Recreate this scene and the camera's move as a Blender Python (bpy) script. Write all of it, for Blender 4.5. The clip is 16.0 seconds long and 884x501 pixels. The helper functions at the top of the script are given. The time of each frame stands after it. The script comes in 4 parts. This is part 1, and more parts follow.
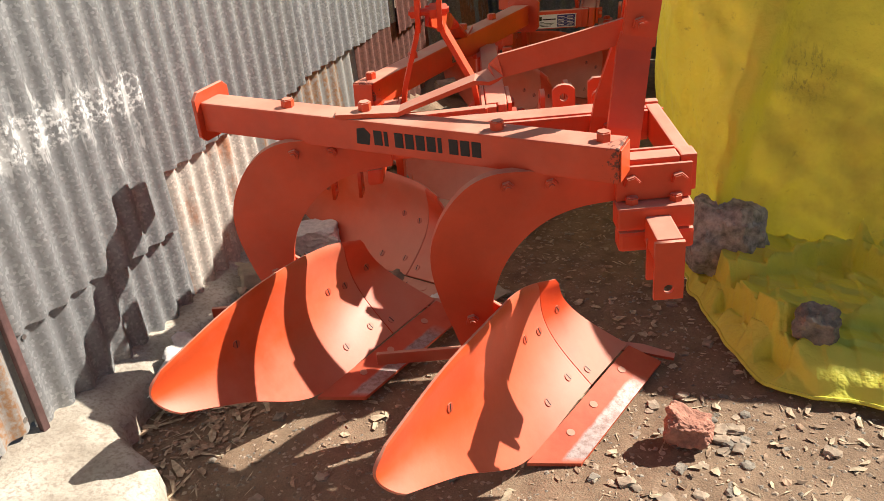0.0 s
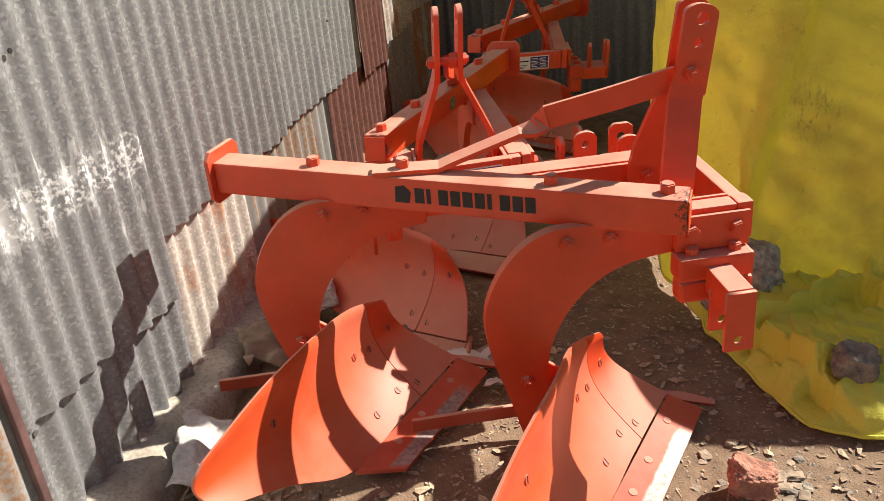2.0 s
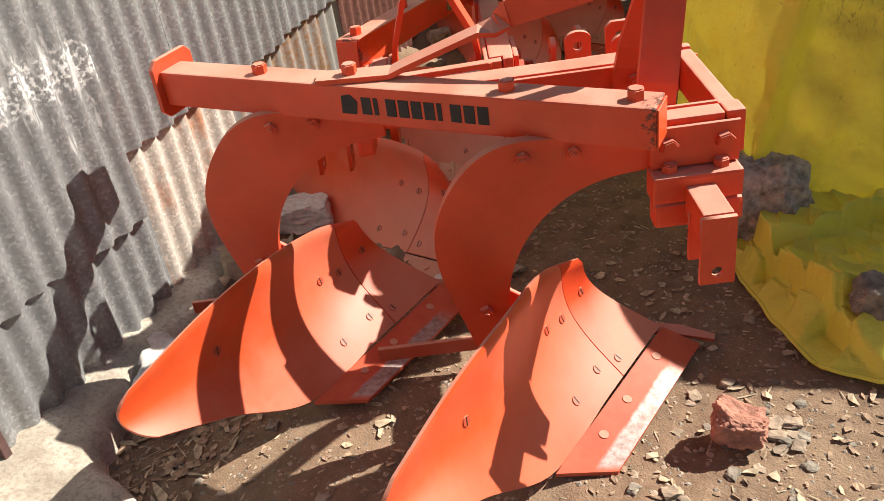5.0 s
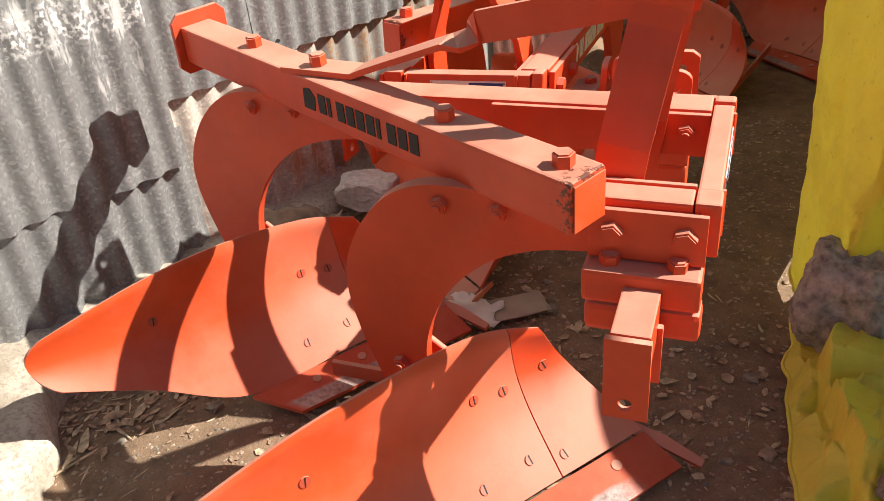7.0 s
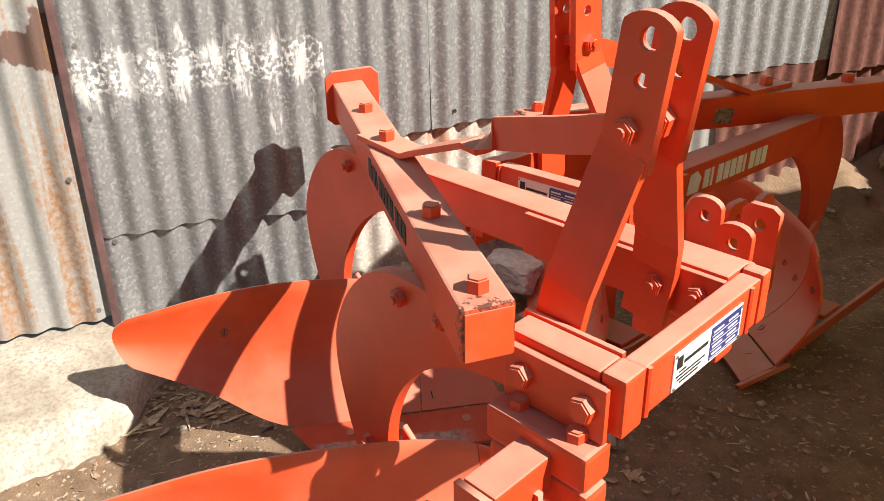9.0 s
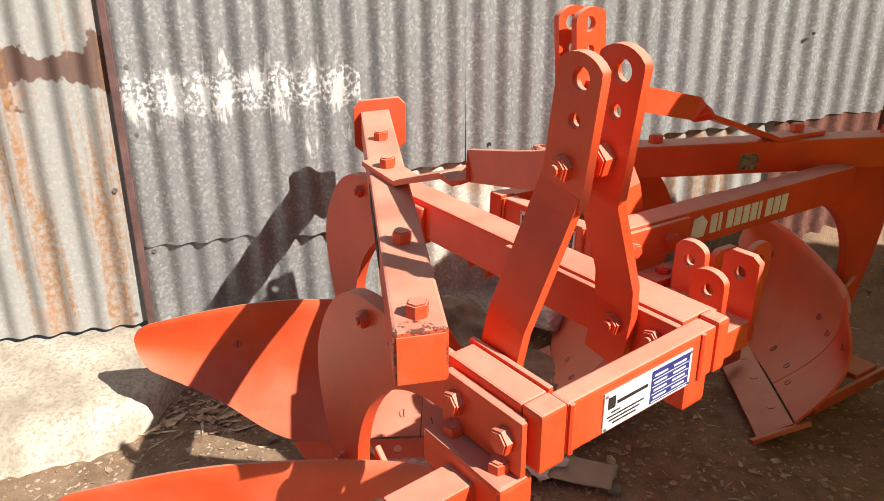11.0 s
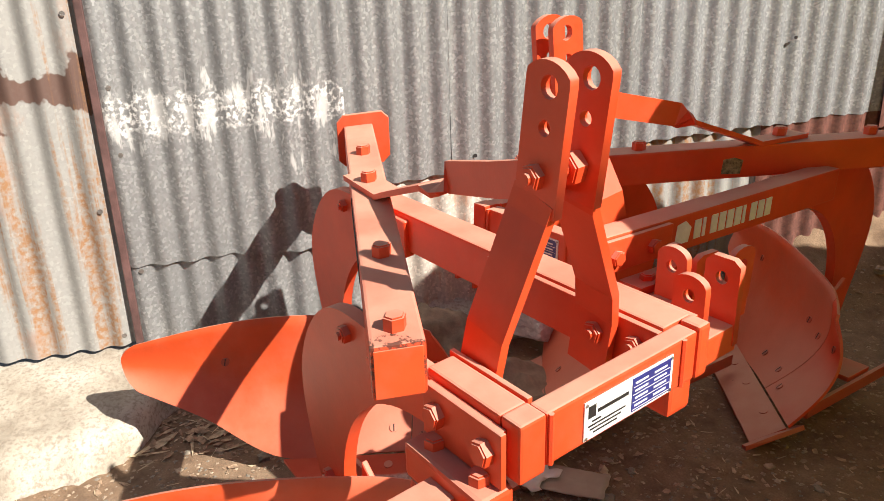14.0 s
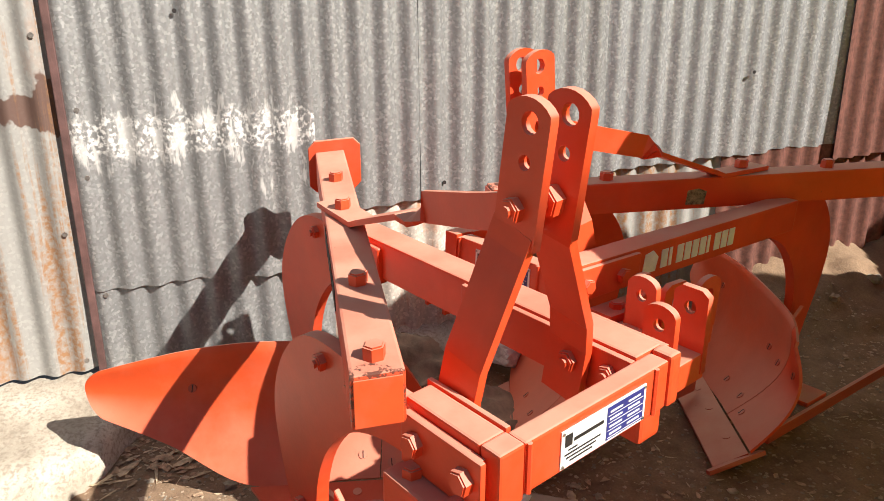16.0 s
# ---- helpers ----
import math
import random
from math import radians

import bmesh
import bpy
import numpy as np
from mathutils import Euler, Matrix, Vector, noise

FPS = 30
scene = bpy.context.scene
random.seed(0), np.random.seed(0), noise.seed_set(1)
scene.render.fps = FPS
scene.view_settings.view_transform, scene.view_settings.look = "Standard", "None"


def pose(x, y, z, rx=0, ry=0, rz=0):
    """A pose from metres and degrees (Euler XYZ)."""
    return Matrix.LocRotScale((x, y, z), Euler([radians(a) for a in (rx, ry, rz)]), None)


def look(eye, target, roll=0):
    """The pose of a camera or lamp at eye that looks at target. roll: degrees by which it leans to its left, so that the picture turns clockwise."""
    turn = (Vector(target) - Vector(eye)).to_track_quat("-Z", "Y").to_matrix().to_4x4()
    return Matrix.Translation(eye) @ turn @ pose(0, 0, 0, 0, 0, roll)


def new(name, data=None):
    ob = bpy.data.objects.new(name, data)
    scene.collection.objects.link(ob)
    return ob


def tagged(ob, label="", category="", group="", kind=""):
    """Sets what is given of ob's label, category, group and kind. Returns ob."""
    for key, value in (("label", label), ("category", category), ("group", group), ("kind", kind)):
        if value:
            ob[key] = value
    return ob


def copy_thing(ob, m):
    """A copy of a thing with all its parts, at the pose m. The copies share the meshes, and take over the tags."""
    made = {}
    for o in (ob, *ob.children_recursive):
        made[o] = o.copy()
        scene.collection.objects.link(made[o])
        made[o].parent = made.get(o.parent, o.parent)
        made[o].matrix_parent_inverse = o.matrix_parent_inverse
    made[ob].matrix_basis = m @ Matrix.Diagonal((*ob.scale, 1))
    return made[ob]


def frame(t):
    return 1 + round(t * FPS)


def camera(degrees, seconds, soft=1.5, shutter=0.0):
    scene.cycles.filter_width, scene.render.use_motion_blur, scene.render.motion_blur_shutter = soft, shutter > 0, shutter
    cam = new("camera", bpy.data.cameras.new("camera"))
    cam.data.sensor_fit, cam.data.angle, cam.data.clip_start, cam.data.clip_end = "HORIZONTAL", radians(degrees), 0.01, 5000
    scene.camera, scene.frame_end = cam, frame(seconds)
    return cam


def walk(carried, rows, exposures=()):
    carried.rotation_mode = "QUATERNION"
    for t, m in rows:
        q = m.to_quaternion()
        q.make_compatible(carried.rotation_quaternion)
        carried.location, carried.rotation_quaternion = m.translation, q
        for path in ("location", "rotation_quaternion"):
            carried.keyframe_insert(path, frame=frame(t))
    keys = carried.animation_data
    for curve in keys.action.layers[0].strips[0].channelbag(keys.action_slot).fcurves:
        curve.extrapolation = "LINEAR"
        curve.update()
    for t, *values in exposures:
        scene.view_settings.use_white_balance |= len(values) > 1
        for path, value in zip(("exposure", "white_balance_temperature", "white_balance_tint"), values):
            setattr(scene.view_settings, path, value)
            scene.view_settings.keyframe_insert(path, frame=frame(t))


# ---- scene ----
cam = camera(57.8, 16.0, soft=0.6)
PATH = [
    (0, (0.03, 0.266, 1.285), (-0.635, 1.94, 0.415), -6.3),
    (0.5, (-0.061, 0.312, 1.303), (-0.682, 1.993, 0.416), -7.0),
    (1, (-0.235, 0.267, 1.336), (-0.734, 1.991, 0.454), -6.3),
    (1.5, (-0.293, 0.265, 1.328), (-0.745, 2.033, 0.51), -6.3),
    (2, (-0.307, 0.286, 1.335), (-0.76, 2.054, 0.518), -6.0),
    (2.5, (-0.302, 0.267, 1.297), (-0.742, 2.016, 0.432), -4.9),
    (3, (-0.303, 0.271, 1.305), (-0.72, 2.005, 0.4), -4.3),
    (3.5, (-0.299, 0.253, 1.274), (-0.719, 1.967, 0.332), -4.5),
    (4, (-0.284, 0.25, 1.273), (-0.754, 1.929, 0.292), -7.2),
    (4.5, (-0.197, 0.352, 1.233), (-0.729, 2.008, 0.246), -7.9),
    (4.7, (-0.148, 0.42, 1.233), (-0.728, 2.061, 0.248), -8.5),
    (6.8, (0.301, 0.991, 1.203), (-0.827, 2.31, 0.21), -6.5),
    (7, (0.333, 1.046, 1.191), (-0.845, 2.312, 0.187), -6.0),
    (7.5, (0.399, 1.269, 1.195), (-0.895, 2.397, 0.167), -6.6),
    (8, (0.442, 1.378, 1.181), (-1.043, 2.294, 0.203), -6.7),
    (8.3, (0.519, 1.467, 1.186), (-1.067, 2.262, 0.262), -5.8),
    (8.5, (0.532, 1.502, 1.193), (-1.099, 2.246, 0.307), -4.7),
    (9, (0.626, 1.508, 1.197), (-1.059, 2.211, 0.381), -1.5),
    (9.5, (0.724, 1.525, 1.189), (-0.992, 2.176, 0.395), 0.0),
    (9.7, (0.714, 1.556, 1.194), (-1.024, 2.175, 0.422), 0.3),
    (11.8, (0.73, 1.702, 1.199), (-1.063, 2.164, 0.442), -1.1),
    (12, (0.731, 1.698, 1.191), (-1.054, 2.163, 0.419), -1.0),
    (12.5, (0.733, 1.703, 1.175), (-1.044, 2.175, 0.388), -0.9),
    (13, (0.732, 1.704, 1.179), (-1.04, 2.18, 0.384), -0.8),
    (13.5, (0.731, 1.712, 1.193), (-1.046, 2.204, 0.417), -1.3),
    (14, (0.727, 1.718, 1.194), (-1.075, 2.22, 0.486), -2.0),
    (14.5, (0.698, 1.735, 1.281), (-1.154, 2.229, 0.713), -3.2),
    (15, (0.704, 1.732, 1.29), (-1.172, 2.218, 0.796), -3.5),
    (15.5, (0.725, 1.728, 1.231), (-1.116, 2.25, 0.65), -2.0),
    (16, (0.729, 1.69, 1.21), (-1.061, 2.294, 0.552), -0.5),
]
walk(cam, [(t, look(eye, target, roll)) for t, eye, target, roll in PATH])

# ---- world, sun, exposure ----
SUN = Vector((0.60, 0.457, 0.657)).normalized()
world = bpy.data.worlds.new("sky")
scene.world = world
world.use_nodes = True
wn = world.node_tree
sky = wn.nodes.new("ShaderNodeTexSky")
sky.sky_type, sky.sun_disc = "NISHITA", False
sky.sun_elevation, sky.sun_rotation = math.asin(SUN.z), math.atan2(SUN.x, SUN.y)
wn.nodes["Background"].inputs["Strength"].default_value = 0.037
wn.links.new(sky.outputs[0], wn.nodes["Background"].inputs["Color"])
sun = new("sun", bpy.data.lights.new("sun", "SUN"))
sun.data.energy, sun.data.angle, sun.data.color = 5.0, radians(0.5), (1.0, 0.93, 0.83)
sun.matrix_world = look(SUN * 20, (0, 0, 0))
scene.view_settings.exposure = 0.83

# ---- materials ----
def mat(name):
    m = bpy.data.materials.new(name)
    m.use_nodes = True
    return m, m.node_tree.nodes, m.node_tree.links, m.node_tree.nodes["Principled BSDF"]


def tex(n, l, kind, scale, detail=4.0, rough=0.6, coord="Object", stretch=(1, 1, 1)):
    c = n.new("ShaderNodeTexCoord")
    mp = n.new("ShaderNodeMapping")
    mp.inputs["Scale"].default_value = stretch
    l.new(c.outputs[coord], mp.inputs["Vector"])
    t = n.new("ShaderNodeTexNoise" if kind == "noise" else "ShaderNodeTexVoronoi")
    t.inputs["Scale"].default_value = scale
    if kind == "noise":
        t.inputs["Detail"].default_value, t.inputs["Roughness"].default_value = detail, rough
    l.new(mp.outputs[0], t.inputs["Vector"])
    return t.outputs["Fac" if kind == "noise" else "Distance"]


def ramp(n, l, src, *stops):
    r = n.new("ShaderNodeValToRGB")
    e = r.color_ramp.elements
    while len(e) < len(stops):
        e.new(0.5)
    for el, (p, c) in zip(e, stops):
        el.position, el.color = p, (*c, 1) if len(c) == 3 else c
    l.new(src, r.inputs["Fac"])
    return r.outputs["Color"]


def grey(v):
    return (v, v, v)


def mix(n, l, fac, a, b, mode="MIX"):
    m = n.new("ShaderNodeMix")
    m.data_type, m.blend_type = "RGBA", mode
    for sock, v in ((m.inputs["Factor"], fac), (m.inputs["A"], a), (m.inputs["B"], b)):
        if isinstance(v, (float, int)):
            sock.default_value = v
        elif isinstance(v, tuple):
            sock.default_value = (*v, 1)
        else:
            l.new(v, sock)
    return m.outputs["Result"]


def maths(n, l, op, a, b=0.0):
    m = n.new("ShaderNodeMath")
    m.operation = op
    for sock, v in zip(m.inputs, (a, b)):
        if isinstance(v, (float, int)):
            sock.default_value = v
        else:
            l.new(v, sock)
    return m.outputs[0]


def bump(n, l, b, h, dist, strength=0.5):
    k = n.new("ShaderNodeBump")
    k.inputs["Distance"].default_value, k.inputs["Strength"].default_value = dist, strength
    l.new(h, k.inputs["Height"])
    l.new(k.outputs[0], b.inputs["Normal"])


def simple(name, col, rough=0.7, var=0.25, scale=20.0, metal=0.0, bmp=0.002):
    m, n, l, b = mat(name)
    t = tex(n, l, "noise", scale)
    lo, hi = tuple(c * (1 - var) for c in col), tuple(min(1, c * (1 + var)) for c in col)
    l.new(ramp(n, l, t, (0.3, lo), (0.7, hi)), b.inputs["Base Color"])
    b.inputs["Roughness"].default_value, b.inputs["Metallic"].default_value = rough, metal
    if bmp:
        bump(n, l, b, tex(n, l, "noise", scale * 6), bmp)
    return m


def orange_paint(name, base=(0.72, 0.066, 0.015), dusty=0.85, patchy=0.14):
    """Sprayed orange-red implement paint with pale dust settled on faces that look up."""
    m, n, l, b = mat(name)
    cloud = tex(n, l, "noise", 7.0, 5.0)
    fine = tex(n, l, "noise", 120.0, 3.0)
    col = ramp(n, l, cloud, (0.3, tuple(c * 0.86 for c in base)), (0.7, tuple(min(1, c * 1.12) for c in base)))
    g = n.new("ShaderNodeNewGeometry")
    sep = n.new("ShaderNodeSeparateXYZ")
    l.new(g.outputs["Normal"], sep.inputs[0])
    up = n.new("ShaderNodeMapRange")
    up.inputs["From Min"].default_value, up.inputs["From Max"].default_value = 0.25, 0.95
    l.new(sep.outputs["Z"], up.inputs["Value"])
    film = maths(n, l, "MULTIPLY", up.outputs[0], ramp(n, l, cloud, (0.25, grey(0.55)), (0.6, grey(1.0))))
    film = maths(n, l, "MULTIPLY", maths(n, l, "ADD", film, 0.03), dusty)
    patch = ramp(n, l, tex(n, l, "noise", 3.3, 6.0, 0.7), (0.46, grey(0)), (0.72, grey(patchy)))
    film = maths(n, l, "MINIMUM", maths(n, l, "ADD", film, maths(n, l, "MULTIPLY", patch, dusty)), 0.95)
    col = mix(n, l, film, col, (0.60, 0.33, 0.235))
    # scratches down to bare, darkened steel
    chip = ramp(n, l, tex(n, l, "noise", 34.0, 6.0, 0.75), (0.71, grey(0)), (0.735, grey(1)))
    col = mix(n, l, maths(n, l, "MULTIPLY", chip, 0.55), col, (0.12, 0.035, 0.02))
    l.new(col, b.inputs["Base Color"])
    rr = n.new("ShaderNodeMapRange")
    rr.inputs["To Min"].default_value, rr.inputs["To Max"].default_value = 0.36, 0.8
    l.new(film, rr.inputs["Value"])
    l.new(rr.outputs[0], b.inputs["Roughness"])
    bump(n, l, b, fine, 0.0006, 0.35)
    return m


PAINT = orange_paint("orange_paint")
PAINT_CLEAN = orange_paint("orange_paint_glossy", (0.74, 0.085, 0.018), 0.55, 0.35)
PAINT_OLD = orange_paint("orange_paint_faded", (0.50, 0.07, 0.03), 0.9)


def chipped():
    """The beam's paint, flaked to dark rust near its sawn end and in a few scars along it."""
    m = PAINT.copy()
    m.name = "orange_paint_chipped"
    n, l = m.node_tree.nodes, m.node_tree.links
    b = n["Principled BSDF"]
    old = b.inputs["Base Color"].links[0].from_socket
    c = n.new("ShaderNodeTexCoord")
    sep = n.new("ShaderNodeSeparateXYZ")
    l.new(c.outputs["Object"], sep.inputs[0])
    u = maths(n, l, "SUBTRACT", maths(n, l, "MULTIPLY", sep.outputs["X"], 0.883), maths(n, l, "MULTIPLY", sep.outputs["Y"], 0.469))
    near = n.new("ShaderNodeMapRange")
    near.inputs["From Min"].default_value, near.inputs["From Max"].default_value = -0.085, -0.028
    near.inputs["To Max"].default_value = 0.21
    l.new(u, near.inputs["Value"])
    edge = n.new("ShaderNodeMapRange")
    edge.inputs["From Min"].default_value, edge.inputs["From Max"].default_value = 0.685, 0.765
    edge.inputs["To Max"].default_value = 0.06
    l.new(sep.outputs["Z"], edge.inputs["Value"])
    k = maths(n, l, "ADD", maths(n, l, "ADD", tex(n, l, "noise", 48.0, 6.0, 0.75), near.outputs[0]), edge.outputs[0])
    l.new(mix(n, l, ramp(n, l, k, (0.70, grey(0)), (0.73, grey(0.9))), old, (0.085, 0.03, 0.02)), b.inputs["Base Color"])
    return m


PAINT_CHIPPED = chipped()


def dusty_lit_board():
    """The mouldboard's paint, paled where the furrow slice first climbs it: dry soil plus painted sun glare."""
    m = PAINT_CLEAN.copy()
    m.name = "orange_paint_soil_film_and_glare"
    n, l = m.node_tree.nodes, m.node_tree.links
    b = n["Principled BSDF"]
    old = b.inputs["Base Color"].links[0].from_socket
    uv = n.new("ShaderNodeUVMap")
    sep = n.new("ShaderNodeSeparateXYZ")
    l.new(uv.outputs[0], sep.inputs[0])
    k = maths(n, l, "ADD", sep.outputs["X"], maths(n, l, "MULTIPLY", tex(n, l, "noise", 9.0, 6.0, 0.7), 0.5))
    # the pale tint holds both the soil film and the overexposed sunlight
    film = ramp(n, l, k, (0.25, grey(0.40)), (0.80, grey(0.0)))
    l.new(mix(n, l, film, old, (0.55, 0.28, 0.20)), b.inputs["Base Color"])
    return m


PAINT_BOARD = dusty_lit_board()


def worn_share():
    """Share: painted, with a band scoured to bright steel along its middle."""
    m, n, l, b = mat("worn_share")
    uv = n.new("ShaderNodeUVMap")
    sep = n.new("ShaderNodeSeparateXYZ")
    l.new(uv.outputs[0], sep.inputs[0])
    w = tex(n, l, "noise", 26.0, 5.0)
    pos = maths(n, l, "ADD", sep.outputs["Y"], maths(n, l, "MULTIPLY", maths(n, l, "SUBTRACT", w, 0.5), 0.16))
    band = ramp(n, l, pos, (0.0, grey(0.85)), (0.34, grey(0.9)), (0.42, grey(0)))
    along = ramp(n, l, sep.outputs["X"], (0.18, grey(0)), (0.30, grey(1)), (0.95, grey(1)), (0.99, grey(0)))
    k = maths(n, l, "MULTIPLY", band, along)
    paint = ramp(n, l, tex(n, l, "noise", 9.0), (0.3, (0.50, 0.07, 0.028)), (0.7, (0.62, 0.13, 0.06)))
    l.new(mix(n, l, k, paint, ramp(n, l, tex(n, l, "noise", 70.0, 5.0, 0.7), (0.35, (0.24, 0.20, 0.18)), (0.58, (0.46, 0.43, 0.41)))), b.inputs["Base Color"])
    l.new(maths(n, l, "MULTIPLY", k, 0.55), b.inputs["Metallic"])
    l.new(ramp(n, l, k, (0.0, grey(0.55)), (1.0, grey(0.48))), b.inputs["Roughness"])
    bump(n, l, b, tex(n, l, "noise", 160.0), 0.0008, 0.4)
    return m


SHARE = worn_share()


def sheet_metal(name, rust=0.15, zinc=(0.36, 0.365, 0.365), lime=0.0, rustcol=(0.19, 0.075, 0.035), limez=0.8, shine=0.45, tide=0.0):
    """Galvanised corrugated sheet: zinc spangle, drips, rust stains, and a splashed lime-wash band at a height."""
    m, n, l, b = mat(name)
    sp = n.new("ShaderNodeTexVoronoi")
    c = n.new("ShaderNodeTexCoord")
    sp.inputs["Scale"].default_value = 130.0
    l.new(c.outputs["Object"], sp.inputs["Vector"])
    spang = n.new("ShaderNodeSeparateColor")
    l.new(sp.outputs["Color"], spang.inputs[0])
    dull = tuple(v * 0.72 for v in zinc)
    col = ramp(n, l, spang.outputs[0], (0.0, dull), (0.75, zinc), (1.0, tuple(min(1, v * 1.35) for v in zinc)))
    streak = tex(n, l, "noise", 9.0, 6.0, 0.65, stretch=(1, 1, 0.12))
    cloud = tex(n, l, "noise", 3.2, 6.0, 0.7)
    col = mix(n, l, ramp(n, l, streak, (0.35, grey(0.55)), (0.65, grey(0.0))), col, tuple(v * 0.62 for v in zinc))
    flow = maths(n, l, "ADD", maths(n, l, "MULTIPLY", streak, 0.55), maths(n, l, "MULTIPLY", cloud, 0.45))
    lo = 0.72 - 0.42 * rust
    rmask = ramp(n, l, flow, (lo, grey(0)), (lo + 0.07, grey(1)))
    speck = ramp(n, l, tex(n, l, "noise", 60.0, 5.0, 0.7), (0.35, rustcol), (0.7, tuple(min(1, v * 2.2) for v in rustcol)))
    col = mix(n, l, rmask, col, speck)
    metal = maths(n, l, "MULTIPLY", maths(n, l, "SUBTRACT", 1.0, rmask), shine)
    if tide:
        col = mix(n, l, 0.55, col, zinc)
        # a dark tide of old rust across the sheet, with patches under it
        g2 = n.new("ShaderNodeNewGeometry")
        sp2 = n.new("ShaderNodeSeparateXYZ")
        l.new(g2.outputs["Position"], sp2.inputs[0])
        wav = maths(n, l, "MULTIPLY", maths(n, l, "SUBTRACT", tex(n, l, "noise", 7.0, 4.0, 0.6), 0.5), 0.30)
        hz = maths(n, l, "ABSOLUTE", maths(n, l, "SUBTRACT", maths(n, l, "ADD", sp2.outputs["Z"], wav), tide))
        tmask = ramp(n, l, hz, (0.048, grey(0.9)), (0.056, grey(0)))
        col = mix(n, l, tmask, col, (0.125, 0.062, 0.045))
        run = ramp(n, l, tex(n, l, "noise", 13.0, 5.0, 0.65, stretch=(1, 1, 0.05)), (0.50, grey(0)), (0.56, grey(0.9)))
        col = mix(n, l, maths(n, l, "MULTIPLY", run, ramp(n, l, tex(n, l, "noise", 70.0, 4.0), (0.4, grey(0.2)), (0.6, grey(1)))), col, (0.34, 0.17, 0.07))
    if lime:
        g = n.new("ShaderNodeNewGeometry")
        sep = n.new("ShaderNodeSeparateXYZ")
        l.new(g.outputs["Position"], sep.inputs[0])
        wob = maths(n, l, "MULTIPLY", maths(n, l, "SUBTRACT", tex(n, l, "noise", 16.0, 5.0, 0.7), 0.5), 0.13)
        d = maths(n, l, "ABSOLUTE", maths(n, l, "SUBTRACT", maths(n, l, "ADD", sep.outputs["Z"], wob), limez))
        band = ramp(n, l, d, (0.038, grey(0.9)), (0.060, grey(0)))
        drip = ramp(n, l, maths(n, l, "ADD", tex(n, l, "noise", 30.0, 4.0, 0.6, stretch=(1, 1, 0.25)), maths(n, l, "MULTIPLY", d, -0.9)), (0.50, grey(0)), (0.56, grey(1)))
        k = maths(n, l, "MAXIMUM", maths(n, l, "MULTIPLY", band, ramp(n, l, tex(n, l, "noise", 75.0, 4.0), (0.48, grey(0)), (0.60, grey(1)))), maths(n, l, "MULTIPLY", drip, 0.45))
        k = maths(n, l, "MULTIPLY", k, lime)
        col = mix(n, l, k, col, (0.84, 0.83, 0.80))
        metal = maths(n, l, "MULTIPLY", metal, maths(n, l, "SUBTRACT", 1.0, k))
    l.new(col, b.inputs["Base Color"])
    l.new(metal, b.inputs["Metallic"])
    l.new(ramp(n, l, streak, (0.3, grey(0.62)), (0.7, grey(0.46))), b.inputs["Roughness"])
    bump(n, l, b, cloud, 0.006, 0.4)
    return m


ZINC = sheet_metal("zinc_sheet", 0.02)
ZINC_LIME = sheet_metal("zinc_sheet_limewashed", 0.02, lime=1.0)
# ZINC again, slightly rustier, its grey shifted for the shaded stretch of wall
ZINC_SHADED = sheet_metal("zinc_sheet_shaded_tone", 0.10, (0.40, 0.41, 0.42))
ZINC_RUST = sheet_metal("rust_stained_sheet", 0.40, (0.375, 0.37, 0.35), rustcol=(0.22, 0.095, 0.045), shine=0.15, tide=0.88)
ZINC_PALE = sheet_metal("limewashed_rusty_sheet", 0.50, (0.66, 0.60, 0.53), rustcol=(0.30, 0.15, 0.09), shine=0.1)
RUST_DARK = sheet_metal("brown_rusted_sheet", 1.2, (0.32, 0.24, 0.22), rustcol=(0.105, 0.045, 0.035), shine=0.1)
RUST_MIX = sheet_metal("patchy_rusted_sheet", 0.62, (0.52, 0.52, 0.48), rustcol=(0.26, 0.12, 0.06), shine=0.1)
POST = simple("brown_primed_steel", (0.13, 0.068, 0.062), 0.6, 0.4, 14)
DARK_SHEET = sheet_metal("grey_weathered_sheet", 0.15, (0.20, 0.21, 0.21), shine=0.15)
STEEL = simple("bolt_steel", (0.35, 0.33, 0.31), 0.42, 0.3, 60, 0.8)


def soil():
    m, n, l, b = mat("dry_soil")
    big = tex(n, l, "noise", 1.6, 6.0, 0.65)
    mid = tex(n, l, "noise", 16.0, 6.0, 0.7)
    fine = tex(n, l, "noise", 190.0, 3.0)
    col = ramp(n, l, mid, (0.25, (0.115, 0.068, 0.040)), (0.5, (0.24, 0.155, 0.095)), (0.8, (0.37, 0.26, 0.168)))
    col = mix(n, l, ramp(n, l, big, (0.4, grey(0.0)), (0.65, grey(0.5))), col, (0.32, 0.222, 0.142))
    col = mix(n, l, ramp(n, l, fine, (0.35, grey(0.36)), (0.6, grey(0.0))), col, (0.13, 0.09, 0.065))
    l.new(col, b.inputs["Base Color"])
    b.inputs["Roughness"].default_value = 0.95
    bump(n, l, b, maths(n, l, "ADD", mid, maths(n, l, "MULTIPLY", fine, 0.4)), 0.012, 0.6)
    return m


